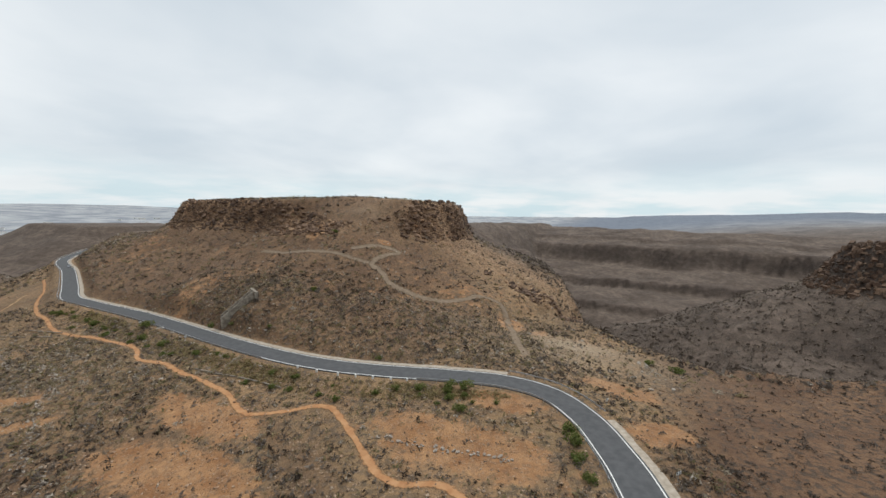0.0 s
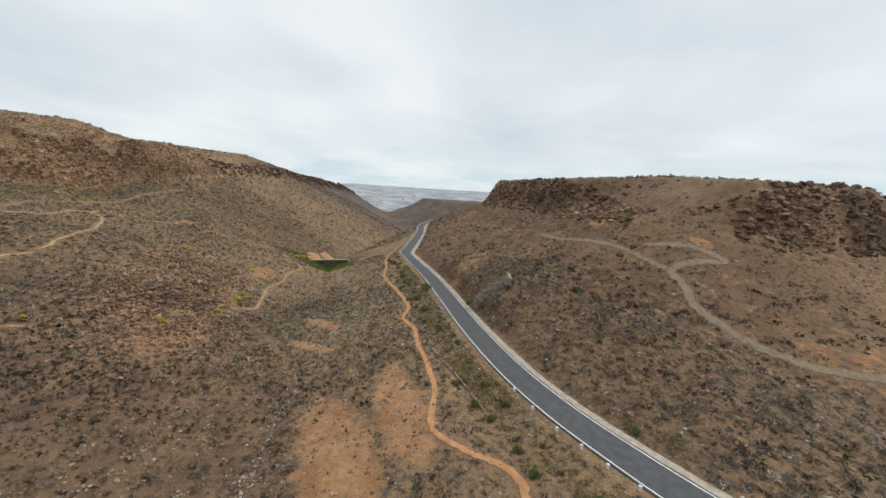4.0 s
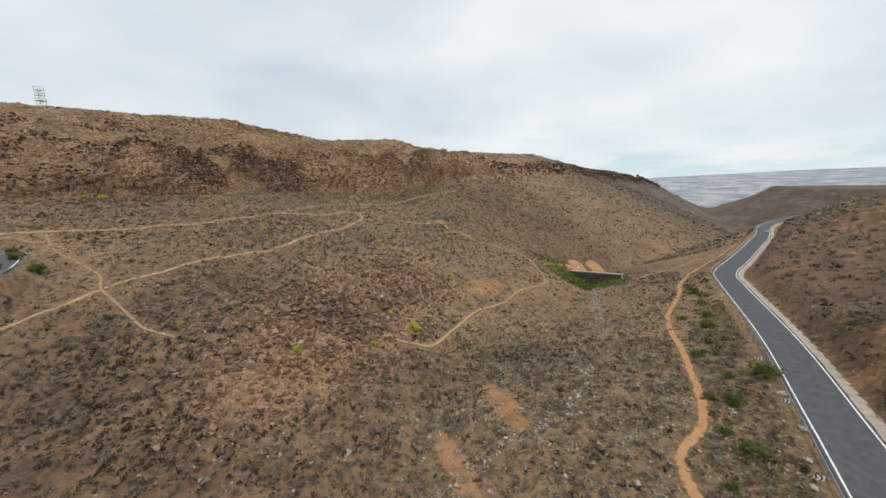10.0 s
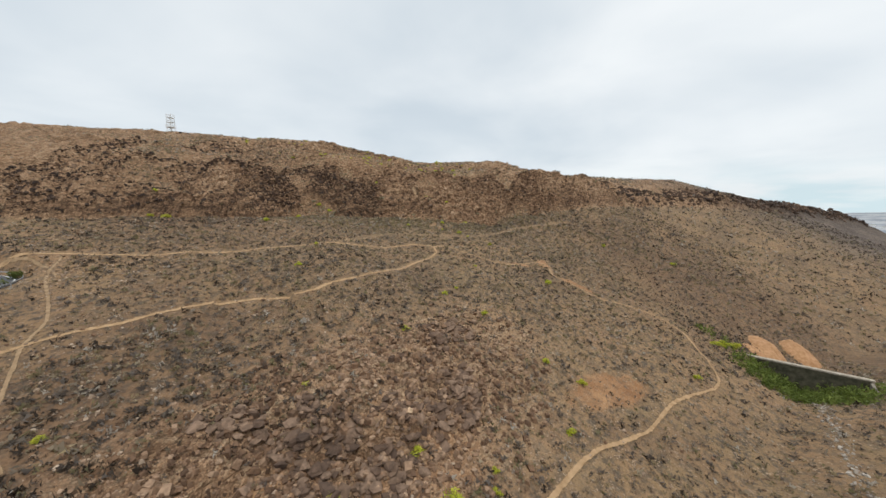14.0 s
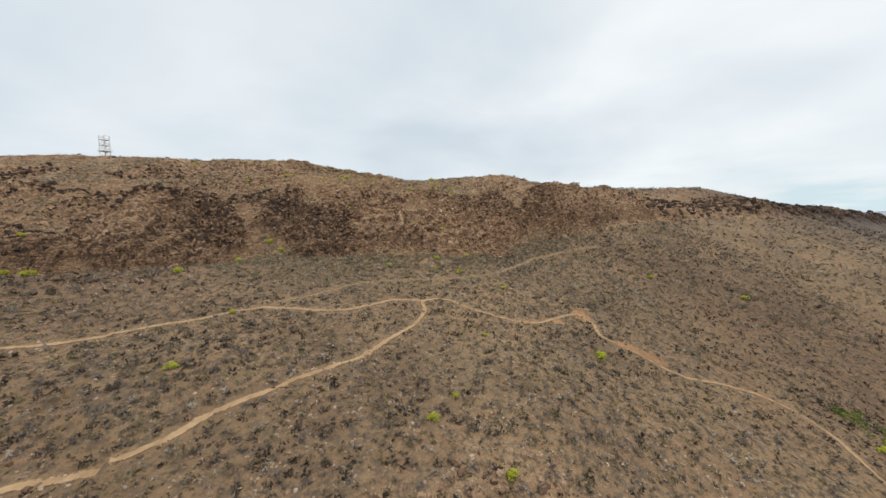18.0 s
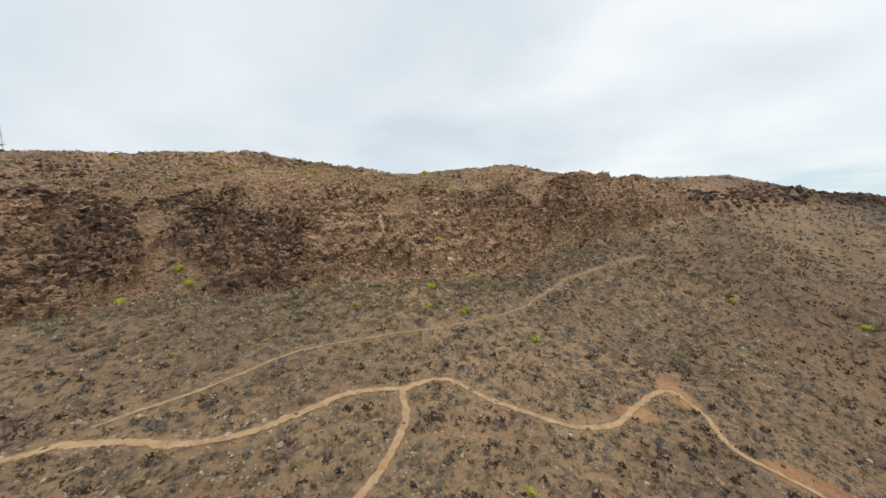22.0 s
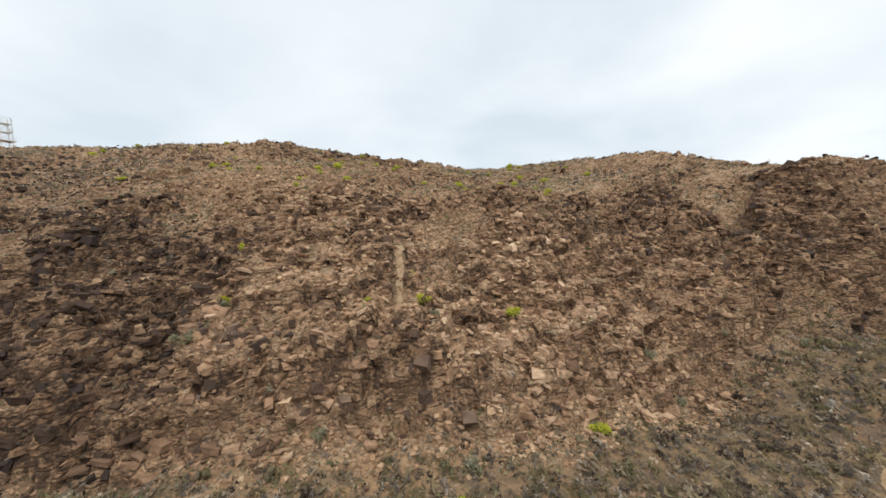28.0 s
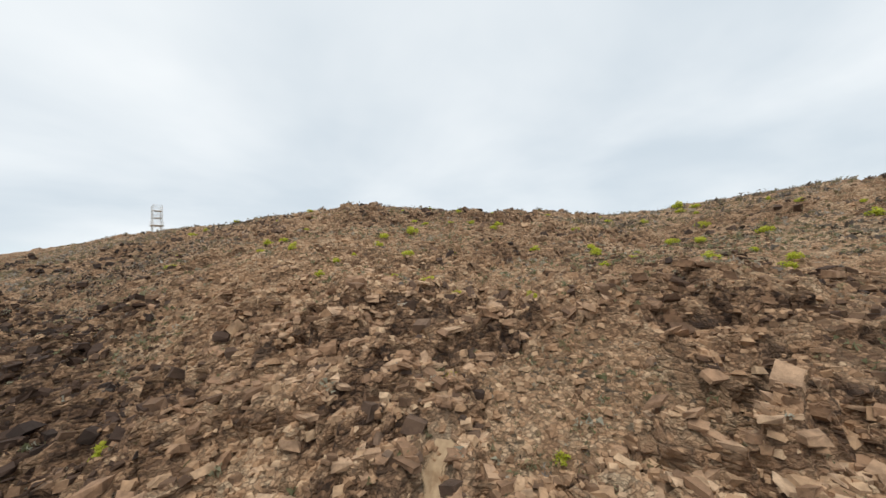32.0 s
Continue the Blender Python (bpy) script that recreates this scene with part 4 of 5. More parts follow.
def chevron_sign(x, y, turn, wide=0.9, high=0.55):
    sign = thing("chevron_sign", x, y, height(x, y), "small white and black chevron board on a steel post", "road sign", "chevron boards at the bends", turn)
    part("post", tube(bmesh.new(), (0, 0.03, -0.2), (0, 0.03, 1.25), 0.04), STEEL, sign)
    part("board", box(bmesh.new(), 0, 0, 1.2, wide, 0.03, high, bevel=0.01), WHITE_METAL, sign)
    for k in (-0.22, 0.22):
        bm = bmesh.new()
        for s in (1, -1):
            box(bm, k, -0.018, 1.2 + s * high * 0.22, 0.14, 0.006, high * 0.62)
            for v in bm.verts[-8:]:
                v.co.x -= (v.co.z - 1.2) * s * 0.55
        part("chevron", bm, BLACK_PAINT, sign)
    return sign


for x, y, turn in ((-88.8, 110.2, 75), (-75.6, 102.2, 75), (33.6, 47.4, 20), (33.2, 68.8, 35), (-115.6, -49.2, 110), (-115.2, -33.5, 60), (-101, 116.2, 75)):
    chevron_sign(x, y, turn)


# ---- trodden paths ----
def path(points, wide, material, label, seed, lift=0.07, kind="path"):
    run = smooth_line([(x, y, 0) for x, y in points], 0.8)
    wide *= 1.5
    return tagged(band(kind, run, -wide / 2, wide / 2, lift, material, drape=True, ragged=(0.75 if kind == "scree_gully" else 0.2) * wide, seed=seed, cut=2), label, "footpath", kind="structure")


path([(x, y) for x, y, _ in GULLY], 1.25, PALE_DIRT, "pale worn scree gully in the rock face", 10, 0.12, "scree_gully")
path([(-68, -2), (-78, -5.5), (-87, -6.4), (-95, -4.7), (-107, -3.2), (-115, 1.9), (-128, 8.2), (-137, 17), (-146, 19.8), (-153, 23), (-160, 26), (-167, 27.2), (-174, 28.3), (-182, 28),
      (-186.8, 25.4)], 0.8, DIRT_PATH, "trodden ochre dirt footpath winding up the spur", 11)
path([(-186.8, 25.4), (-183.5, 21.2), (-176.5, 17.2), (-171, 12.6), (-168.5, 6.8), (-164.5, 2), (-157.5, -2.7), (-151, -7.2), (-141, -16.8), (-134.6, -22), (-126, -35.5), (-119.5, -48), (-116, -58)],
     0.75, DIRT_PATH, "trodden ochre dirt footpath along the bench", 12)
path([(-186.8, 25.4), (-191.5, 29), (-190.8, 35), (-191.5, 43.5), (-195, 48.5), (-200, 51), (-205.5, 54.5), (-207, 57), (-203.5, 59.6), (-198, 61), (-197, 66), (-194.5, 74), (-200, 86), (-198, 95), (-184, 98.5)],
     0.75, DIRT_PATH, "winding ochre dirt footpath down to the cistern", 13)
path([(-168.5, 3.5), (-177.7, 7.7), (-186.5, 10.5), (-191.5, 14.3), (-199.5, 20), (-208.5, 27.3), (-219, 34.5), (-227.5, 36.5), (-237, 40.5), (-242, 42), (-256, 52.7), (-267, 63)],
     0.42, FAINT_PATH, "thin pale footpath under the cliff", 14)
path([(-98.4, 32), (-101.7, 36.5), (-105.2, 45), (-109, 48.5), (-110.6, 51.5), (-110, 54), (-110.9, 57.5), (-111.8, 60.6), (-116.2, 63), (-125, 66.8), (-134, 71.2), (-143.6, 79), (-156, 85.4), (-171.8, 96.9), (-184, 98.5)],
     0.6, DIRT_PATH, "trodden dirt footpath round the rocky spur", 15, 0.2)
path([(-96.9, 19.3), (-98, 13), (-101, 7.4), (-106.9, -3.1), (-111.2, -7.8), (-115.3, -17.1), (-119, -26.2), (-125.4, -35.2)], 0.5, FAINT_PATH, "thin dirt footpath crossing the slope", 16)
path([(-120, -25.2), (-121.9, -37.9), (-120.5, -46.5)], 0.45, FAINT_PATH, "short dirt footpath cutting the corner above the bend", 21)
path([(16, 36), (3.7, 44.6), (-0.2, 48.2), (-7.8, 49.9), (-12.2, 54.9), (-18.1, 63.6), (-23.6, 69.1), (-31.7, 67.5), (-38.8, 67.4), (-47, 75), (-55, 79.8), (-65, 85), (-73.5, 90.3), (-82, 93), (-89, 100),
      (-105, 107.5), (-130.5, 118), (-151, 132.5), (-163, 140), (-184, 158.5), (-208, 183), (-251, 221)], 1.15, RED_PATH, "bright orange dirt footpath along the valley floor", 17)
path([(-186, 137), (-189, 141), (-199, 159), (-212, 178)], 1.3, DIRT_PATH, "faint dirt track joining the valley path", 18)
path([(23, 96), (23, 108), (24, 125), (23, 139), (15, 141.5), (7, 137), (-7, 133), (-19.6, 136.8), (-25, 143), (-30, 148.5), (-25, 156), (-20.6, 162.2), (-29, 161.5), (-41, 157)], 2.4, GREY_TRACK,
     "faded grey vehicle track up the mesa's slope", 19, 0.09)
path([(-30, 148.5), (-37, 150), (-50, 155), (-66, 157), (-84, 165)], 2.0, GREY_TRACK, "faded grey track along the foot of the mesa cliff", 20, 0.09)


# ---- the old cistern's wall, spoil heaps, concrete chute, pipes ----
def wall_run(bm, a, b, top_a, top_b, low, thick):
    a, b = Vector(a), Vector(b)
    n = Vector((-(b - a).y, (b - a).x)).normalized() * thick / 2
    quad = [(a - n, top_a), (a + n, top_a), (b + n, top_b), (b - n, top_b)]
    vs = [bm.verts.new((p.x, p.y, z - low)) for p, z in quad] + [bm.verts.new((p.x, p.y, z)) for p, z in quad]
    for f in ((3, 2, 1, 0), (4, 5, 6, 7), (0, 1, 5, 4), (1, 2, 6, 5), (2, 3, 7, 6), (3, 0, 4, 7)):
        bm.faces.new([vs[i] for i in f])
    return bm


dam = thing("cistern_wall", 0, 0, 0, "long low concrete cistern wall with a pale coping above green reeds", "dam wall")
part("wall", wall_run(bmesh.new(), (-204, 113.2), (-195.2, 134.6), -17.1, -17.2, 7.5, 0.8), SHADED_CONCRETE, dam)
part("coping", wall_run(bmesh.new(), (-204.2, 112.7), (-195, 135.1), -16.7, -16.8, 0.38, 1.3), CONCRETE, dam, "pale concrete coping")
part("wing_wall", wall_run(bmesh.new(), (-195.2, 134.6), (-188, 133.4), -17.3, -20.4, 6.0, 0.6), OLD_CONCRETE, dam)


def heap(x, y, rx, ry, high, seed):
    xs, ys = np.meshgrid(np.linspace(-1, 1, 25), np.linspace(-1, 1, 25))
    r = np.hypot(xs, ys)
    px, py = x + xs * rx, y + ys * ry
    z = land(px, py)[0] + high * np.clip(1 - r ** 1.6, -0.3, 1) * (1 + 0.5 * grain(px, py, 3, 3, seed)) - 0.25
    bm = bmesh.new()
    g = [[bm.verts.new((px[i, j], py[i, j], z[i, j])) for j in range(25)] for i in range(25)]
    for i in range(24):
        for j in range(24):
            bm.faces.new((g[i][j], g[i][j + 1], g[i + 1][j + 1], g[i + 1][j]))
    ob = part("earth_mound", bm, ORANGE_DIRT, smooth=True)
    return tagged(ob, "heap of dug-out orange earth beside the cistern", "earth heap", "spoil heaps by the cistern")


heap(-215, 122.5, 7, 4.5, 2.6, 41)
heap(-221, 133, 6.5, 5, 3.4, 42)
heap(-210.5, 117.5, 4, 3, 1.2, 43)

chute = thing("concrete_chute", 0, 0, 0, "weathered open concrete chute with two long side walls on the slope", "concrete chute")
za, zb = -4.2, 3.6
part("side_wall", wall_run(bmesh.new(), (-72.2, 113.4), (-64.2, 118.8), za + 1.0, zb + 1.3, 4.0, 0.7), OLD_CONCRETE, chute)
part("side_wall", wall_run(bmesh.new(), (-70.6, 111.2), (-62.6, 116.6), za + 0.9, zb + 1.1, 4.0, 0.7), OLD_CONCRETE, chute)
part("floor_slab", wall_run(bmesh.new(), (-71.4, 112.3), (-63.4, 117.7), za + 0.35, zb + 0.45, 1.2, 1.9), OLD_CONCRETE, chute)
part("head_wall", wall_run(bmesh.new(), (-65.2, 119.6), (-61.4, 115.6), zb + 1.1, zb + 0.7, 3.4, 0.9), OLD_CONCRETE, chute, "cracked concrete head wall")

for k, ((ax, ay), (bx, by)) in enumerate((((-157, 121), (-150, 119.2)), ((-148.5, 119), (-141, 117.2)), ((-138, 116.2), (-128, 113.6)), ((-147, 123.5), (-139, 120.8)), ((-136, 119.4), (-127.6, 116.4)),
                                          ((-61.5, 85.8), (-56, 83.9)), ((-55, 83.4), (-49, 81.6)), ((-48.4, 81.4), (-42, 79)), ((-41, 78.5), (-35.8, 76.4)))):
    ob = part("broken_pipe", tube(bmesh.new(), (ax, ay, height(ax, ay) + 0.22), (bx, by, height(bx, by) + 0.22), 0.16, 8), OLD_CONCRETE, smooth=True)
    tagged(ob, "length of old pale water pipe lying in the scrub", "pipe", "broken pipe in the valley")

# ---- the white lattice tower on the crest ----
TX, TY = -210.0, -128.0
tz = height(TX, TY)
tower = thing("lattice_tower", TX, TY, tz, "white steel lattice tower with three railed platforms on the crest", "tower", turn=15)
W = 1.15
for sx in (-1, 1):
    for sy in (-1, 1):
        part("leg", tube(bmesh.new(), (sx * W, sy * W, -1.0), (sx * W, sy * W, 9.2), 0.12), WHITE_METAL, tower)
for z, reach in ((2.8, 1.7), (5.2, 1.35), (7.5, 1.3)):
    deck = part("platform", box(bmesh.new(), 0, 0, z, 2 * reach, 2 * reach, 0.16), WHITE_METAL, tower, "white platform deck")
    for sx, sy in ((1, 0), (-1, 0), (0, 1), (0, -1)):
        bm = bmesh.new()
        for up in (0.6, 1.15):
            tube(bm, (sx * reach - sy * reach, sy * reach - sx * reach, z + up), (sx * reach + sy * reach, sy * reach + sx * reach, z + up), 0.04, 5)
        part("railing", bm, WHITE_METAL, deck)
for a, b in ((0.0, 2.8), (2.8, 5.2), (5.2, 7.5)):
    for sx, sy in ((1, 0), (-1, 0), (0, 1), (0, -1)):
        bm = bmesh.new()
        tube(bm, (sx * W - sy * W, sy * W - sx * W, a), (sx * W + sy * W, sy * W + sx * W, b), 0.05, 6)
        part("brace", bm, WHITE_METAL, tower)
part("top_frame", box(box(bmesh.new(), 0, W, 9.2, 2 * W, 0.1, 0.1), 0, -W, 9.2, 2 * W, 0.1, 0.1), WHITE_METAL, tower)


# ---- a small car far down the road ----
def small_car(x, y, z, turn):
    car = thing("car", x, y, z, "small silver hatchback driving on the far road", "car", turn=turn)
    bm = bmesh.new()
    prof = [(-2.0, 0.35), (-2.05, 0.8), (-1.75, 0.95), (-1.2, 1.45), (0.35, 1.5), (1.05, 0.98), (1.9, 0.82), (2.05, 0.5), (2.0, 0.3)]
    sides = [[bm.verts.new((s * (0.86 if v < 1.0 else 0.7), u, v)) for u, v in prof] for s in (-1, 1)]
    for i in range(len(prof)):
        j = (i + 1) % len(prof)
        bm.faces.new((sides[0][i], sides[0][j], sides[1][j], sides[1][i]))
    bm.faces.new(sides[0]), bm.faces.new(sides[1][::-1])
    part("body", bm, CAR_PAINT, car)
    for s, (u, v, tilt) in enumerate(((0.72, 1.24, 37), (-1.5, 1.2, -48))):
        part("windscreen", box(bmesh.new(), 0, u, v, 1.3, 0.72, 0.03, tilt=-tilt), GLASS_DARK, car)
    for s in (-1, 1):
        part("side_window", box(bmesh.new(), s * 0.79, -0.3, 1.2, 0.05, 1.5, 0.34), GLASS_DARK, car)
    for sx in (-0.8, 0.8):
        for sy in (-1.25, 1.3):
            part("wheel", tube(bmesh.new(), (sx - 0.1, sy, 0.31), (sx + 0.1, sy, 0.31), 0.31, 14), RUBBER, car)
    return car


small_car(-251, 237.2, -8.95, 40)


# ---- houses of the town on the coastal plain ----
rnd = np.random.RandomState(71)
for k in range(70):
    a, d = radians(rnd.uniform(28, 72)), rnd.uniform(1900, 3900)
    x, y = -math.sin(a) * d, math.cos(a) * d
    w, h = rnd.uniform(14, 46), rnd.uniform(6, 13)
    z = height(x, y)
    house = thing("house", x, y, z, "white flat-roofed house of the far coastal town", "house", "houses of the coastal town", rnd.uniform(0, 90))
    part("wall", box(bmesh.new(), 0, 0, h / 2 - 3, w, w * 0.6, h + 6), PLASTER, house)
    part("roof", box(bmesh.new(), 0, 0, h + 0.4, w * 1.03, w * 0.63, 0.8), CONCRETE, house)


# ---- loose rock: ledges of the ridge, the spur's boulders, the mesa's cliff, stones on the slopes ----
def strewn(rnd, n, x0, x1, y0, y1, chance):
    """Up to n points of a field, thinned by chance(x, y, rocky)."""
    x, y = rnd.uniform(x0, x1, n), rnd.uniform(y0, y1, n)
    z, rocky = land(x, y)
    keep = rnd.uniform(0, 1, n) < chance(x, y, rocky)
    for line, room in ((ROAD, 5.4), (HAIRPIN, 5.4)):
        keep &= np.abs(to_line(x, y, line)[0]) > room
    return x[keep], y[keep], z[keep], rocky[keep]


def rock_field(name, label, material, seed, n, field, chance, sizes, flats, tilt=0.3, sink=0.3, along=None, shape=NUT):
    rnd = np.random.RandomState(seed)
    x, y, z, rocky = strewn(rnd, n, *field, chance)
    k = len(x)
    size = sizes[0] * (sizes[1] / sizes[0]) ** (rnd.uniform(0, 1, k) ** 1.8)
    flat = rnd.uniform(*flats, k)
    turn = None if along is None else rnd.normal(along, 1.0, k)
    tone = np.clip(0.5 + 0.7 * grain(x, y, 14, 3, seed) + rnd.normal(0, 0.12, k), 0, 1)
    tone = np.maximum(tone - 1.5 * dark_rock(x, y), -0.8)
    ob = new(name, pieces_mesh(name, stones(rnd, x, y, z, size, flat, tilt, sink, turn, shape), CUBE_FACES if shape is CUBE else NUT_FACES, material, tone))
    return tagged(ob, label, "rocks", kind="stuff")


FACE_FIELD = (-345, -120, -120, 105)
rock_field("rock_ledges", "brown layered ledges of the ridge face", BROWN_ROCK, 51, 110000, FACE_FIELD, lambda x, y, r: np.clip(r * 2.5 - 1.0, 0, 1) * 0.6 * (1 - 0.65 * step(-to_line(x, y, RIM)[0], 3, 12)), (0.26, 0.95), (0.35, 0.8), 0.45, 0.28, 0.5, CUBE)
rock_field("dark_crags", "dark basalt crags in the ridge face", DARK_ROCK, 52, 50000, FACE_FIELD, lambda x, y, r: (r > 0.6) * 0.75 * np.maximum.reduce([step(grain(x, y, 20, 3, 61), 0.1, 0.35), 0.85 * dark_rock(x, y), 0.85 * step(x, -206, -190)]), (0.35, 1.3), (0.5, 1.0), 0.4, 0.42, 0.5, CUBE)
rock_field("side_crags", "dark broken rock of the crag over the gorge", DARK_ROCK, 49, 8000, (225, 345, 165, 285), lambda x, y, r: (r > 0.3) * 0.9, (1.0, 3.6), (0.6, 1.2), 0.5, 0.45, None, CUBE)
rock_field("saddle_crags", "dark crag above the saddle", DARK_ROCK, 48, 6000, (0, 72, 128, 192), lambda x, y, r: (r > 0.35) * 0.8, (0.7, 2.6), (0.6, 1.1), 0.4, 0.4)
rock_field("far_crags", "dark cliff blocks along the far ridge", DARK_ROCK, 60, 60000, (-680, -330, 40, 420), lambda x, y, r: (r > 0.4) * 0.7 * step(to_line(x, y, RIM)[0], -5, 1), (0.8, 2.8), (0.5, 1.0), 0.3, 0.4, 0.5, CUBE)
rock_field("rock_flakes", "tan and orange flaking slabs crowding the near rock face", BROWN_ROCK, 50, 64000, (-264, -203, -42, 36), lambda x, y, r: (to_line(x, y, FOOT)[0] < 2) * (np.abs(to_line(x, y, GULLY)[0]) > 0.25) * (0.2 + 0.5 * r) * (1 - 0.65 * np.maximum(step(x, -224, -206), step(-x, 244, 262))), (0.22, 0.66), (0.35, 0.75), 0.35, 0.22, 0.55, CUBE)
rock_field("broken_stones", "broken brown stones strewn over the ridge", BROWN_ROCK, 53, 50000, (-285, -185, -75, 45), lambda x, y, r: (to_line(x, y, FOOT)[0] < 3) * (0.5 + 0.25 * r), (0.13, 0.5), (0.4, 0.9), 0.5, 0.3, None, CUBE)
rock_field("spur_boulders", "reddish boulders heaped on the spur", RED_ROCK, 54, 40000, (-175, -75, 15, 72), lambda x, y, r: np.clip(1.6 * (blot(x, y, -118, 44, 32, 13, -20) - 0.15), 0, 0.7), (0.2, 0.85), (0.5, 1.0), 0.6, 0.25, None, CUBE)
rock_field("spur_crags", "dark rock outcrops on the spur", DARK_ROCK, 55, 16000, (-165, -80, 15, 72), lambda x, y, r: (r > 0.4) * step(grain(x, y, 9, 3, 62), -0.02, 0.12) * 0.9, (0.5, 1.8), (0.5, 0.9), 0.5, 0.3)
rock_field("mesa_crags", "dark broken cliff blocks of the mesa's rim", DARK_ROCK, 56, 60000, (-225, 40, 160, 360), lambda x, y, r: (r > 0.35) * 0.6, (0.8, 3.0), (0.6, 1.3), 0.2, 0.45)
rock_field("mesa_blocks", "brown blocks of the mesa's cliff", BROWN_ROCK, 57, 50000, (-225, 70, 120, 360), lambda x, y, r: (r > 0.25) * 0.18, (0.5, 2.2), (0.5, 1.1), 0.3, 0.4)
rock_field("slope_stones", "scattered stones on the dry slopes", RED_ROCK, 58, 52000, (-270, 110, -60, 185), lambda x, y, r: 0.12 + 0.5 * step(grain(x, y, 26, 3, 63), 0.1, 0.5), (0.16, 0.6), (0.4, 0.8), 0.5, 0.3, None, CUBE)
rock_field("pale_stones", "pale rubble beside the tracks and the road", PALE_ROCK, 59, 9000, (-110, 60, 76, 175), lambda x, y, r: 0.05 + 0.8 * np.maximum.reduce([blot(x, y, -9, 122, 6, 3), blot(x, y, -38, 145, 12, 2, 10), blot(x, y, -60, 158, 20, 3, 10), blot(x, y, -13, 165, 8, 3)]), (0.2, 0.95), (0.5, 0.9), 0.5, 0.25)
PEBBLE = rock_material("tan_stone", (0.13, 0.085, 0.058), (0.36, 0.255, 0.175), (0.62, 0.49, 0.37))
rock_field("bench_stones", "pale tan stones strewn between the scrub of the bench", PEBBLE, 64, 60000, (-262, -92, -52, 78), lambda x, y, r: (1 - r) * (to_line(x, y, FOOT)[0] > -1) * np.clip(0.3 + 0.7 * grain(x, y, 17, 3, 65), 0.05, 0.8), (0.1, 0.5), (0.4, 0.85), 0.5, 0.25, None, CUBE)
rock_field("valley_stones", "tan stones strewn over the valley floor", PEBBLE, 66, 20000, (-110, 40, 20, 130), lambda x, y, r: np.clip(0.25 + 0.7 * grain(x, y, 15, 3, 67), 0.04, 0.7), (0.12, 0.5), (0.4, 0.85), 0.5, 0.25, None, CUBE)


rock_field("wadi_stones", "grey and pale stones along the dry stream bed", PALE_ROCK, 70, 60000, (-190, -38, 36, 122), lambda x, y, r: 0.75 * np.exp(-(to_line(x, y, WADI)[0] / (1.0 + 0.6 * grain(x, y, 9, 2, 71))) ** 2), (0.14, 0.6), (0.4, 0.85), 0.5, 0.25, None, CUBE)


def bed_slabs(name, label, material, seed, n, field, chance, sizes):
    """Flat slabs lying along the hill, one bed over the next, their lips standing out over the softer beds."""
    rnd = np.random.RandomState(seed)
    x, y, z, rocky = strewn(rnd, n, *field, chance)
    k = len(x)
    size = sizes[0] * (sizes[1] / sizes[0]) ** (rnd.uniform(0, 1, k) ** 1.7)
    co = np.repeat(CUBE[None], k, 0) * (1 + rnd.uniform(-0.45, 0.12, (k, 8, 3)))
    co[:, :, 0] *= (0.5 * size)[:, None]
    co[:, :, 1] *= (0.5 * size * rnd.uniform(0.45, 0.8, k))[:, None]
    co[:, :, 2] *= (0.5 * size * rnd.uniform(0.2, 0.5, k))[:, None]
    co[:, :, 2] += co[:, :, 0] * rnd.normal(-0.10, 0.2, k)[:, None] + co[:, :, 1] * rnd.normal(0.05, 0.3, k)[:, None]
    turn = 2.36 + rnd.normal(0, 0.75, k)
    c, s = np.cos(turn)[:, None], np.sin(turn)[:, None]
    co[:, :, 0], co[:, :, 1] = co[:, :, 0] * c - co[:, :, 1] * s, co[:, :, 0] * s + co[:, :, 1] * c
    out = rnd.uniform(0.0, 0.3, k) * size
    co += np.stack([x + 0.7 * out, y + 0.7 * out, z + rnd.uniform(-0.02, 0.2, k) * size], 1)[:, None]
    tone = np.clip(0.55 + 0.6 * grain(x, y, 9, 3, seed) + rnd.normal(0, 0.15, k), 0, 1)
    tone = np.maximum(tone - 1.7 * dark_rock(x, y), -0.9)
    return tagged(new(name, pieces_mesh(name, co, CUBE_FACES, material, tone)), label, "rocks", kind="stuff")


SLAB_ROCK = rock_material("red_brown_slabs", (0.065, 0.039, 0.027), (0.38, 0.228, 0.135), (0.68, 0.48, 0.315))
bed_slabs("bed_slabs", "red-brown slabs bedded in rows along the rock face", SLAB_ROCK, 68, 90000, (-285, -185, -75, 48), lambda x, y, r: (r > 0.45) * (to_line(x, y, FOOT)[0] < 1) * (0.12 + 0.6 * step(grain(x, y, 8, 3, 69), -0.08, 0.12)) * (1 - 0.75 * step(-to_line(x, y, RIM)[0], 3, 12)), (0.28, 1.45))
rnd = np.random.RandomState(81)
for x, y in ((-79.3, 104.6), (-75.5, 101.8), (-71.8, 99.8), (-68.3, 97.2), (-65.4, 95.6), (-62.2, 92.8), (-58.5, 91.4), (-53.6, 89.0), (-47.4, 86.4), (-44.5, 84.8), (-84.6, 108.8), (-92.2, 112.8), (-99.4, 116.7)):
    s = rnd.uniform(0.7, 1.25)
    me = pieces_mesh("boulder", stones(rnd, np.zeros(1), np.zeros(1), np.zeros(1), np.array([s]), np.array([0.7]), 0.3, 0.25, None, NUT), NUT_FACES, PALE_ROCK, np.array([0.7]))
    ob = new("boulder", me)
    ob.matrix_world = pose(x, y, height(x, y))
    tagged(ob, "pale squared boulder set below the guard rail", "boulder", "boulders along the road's edge")
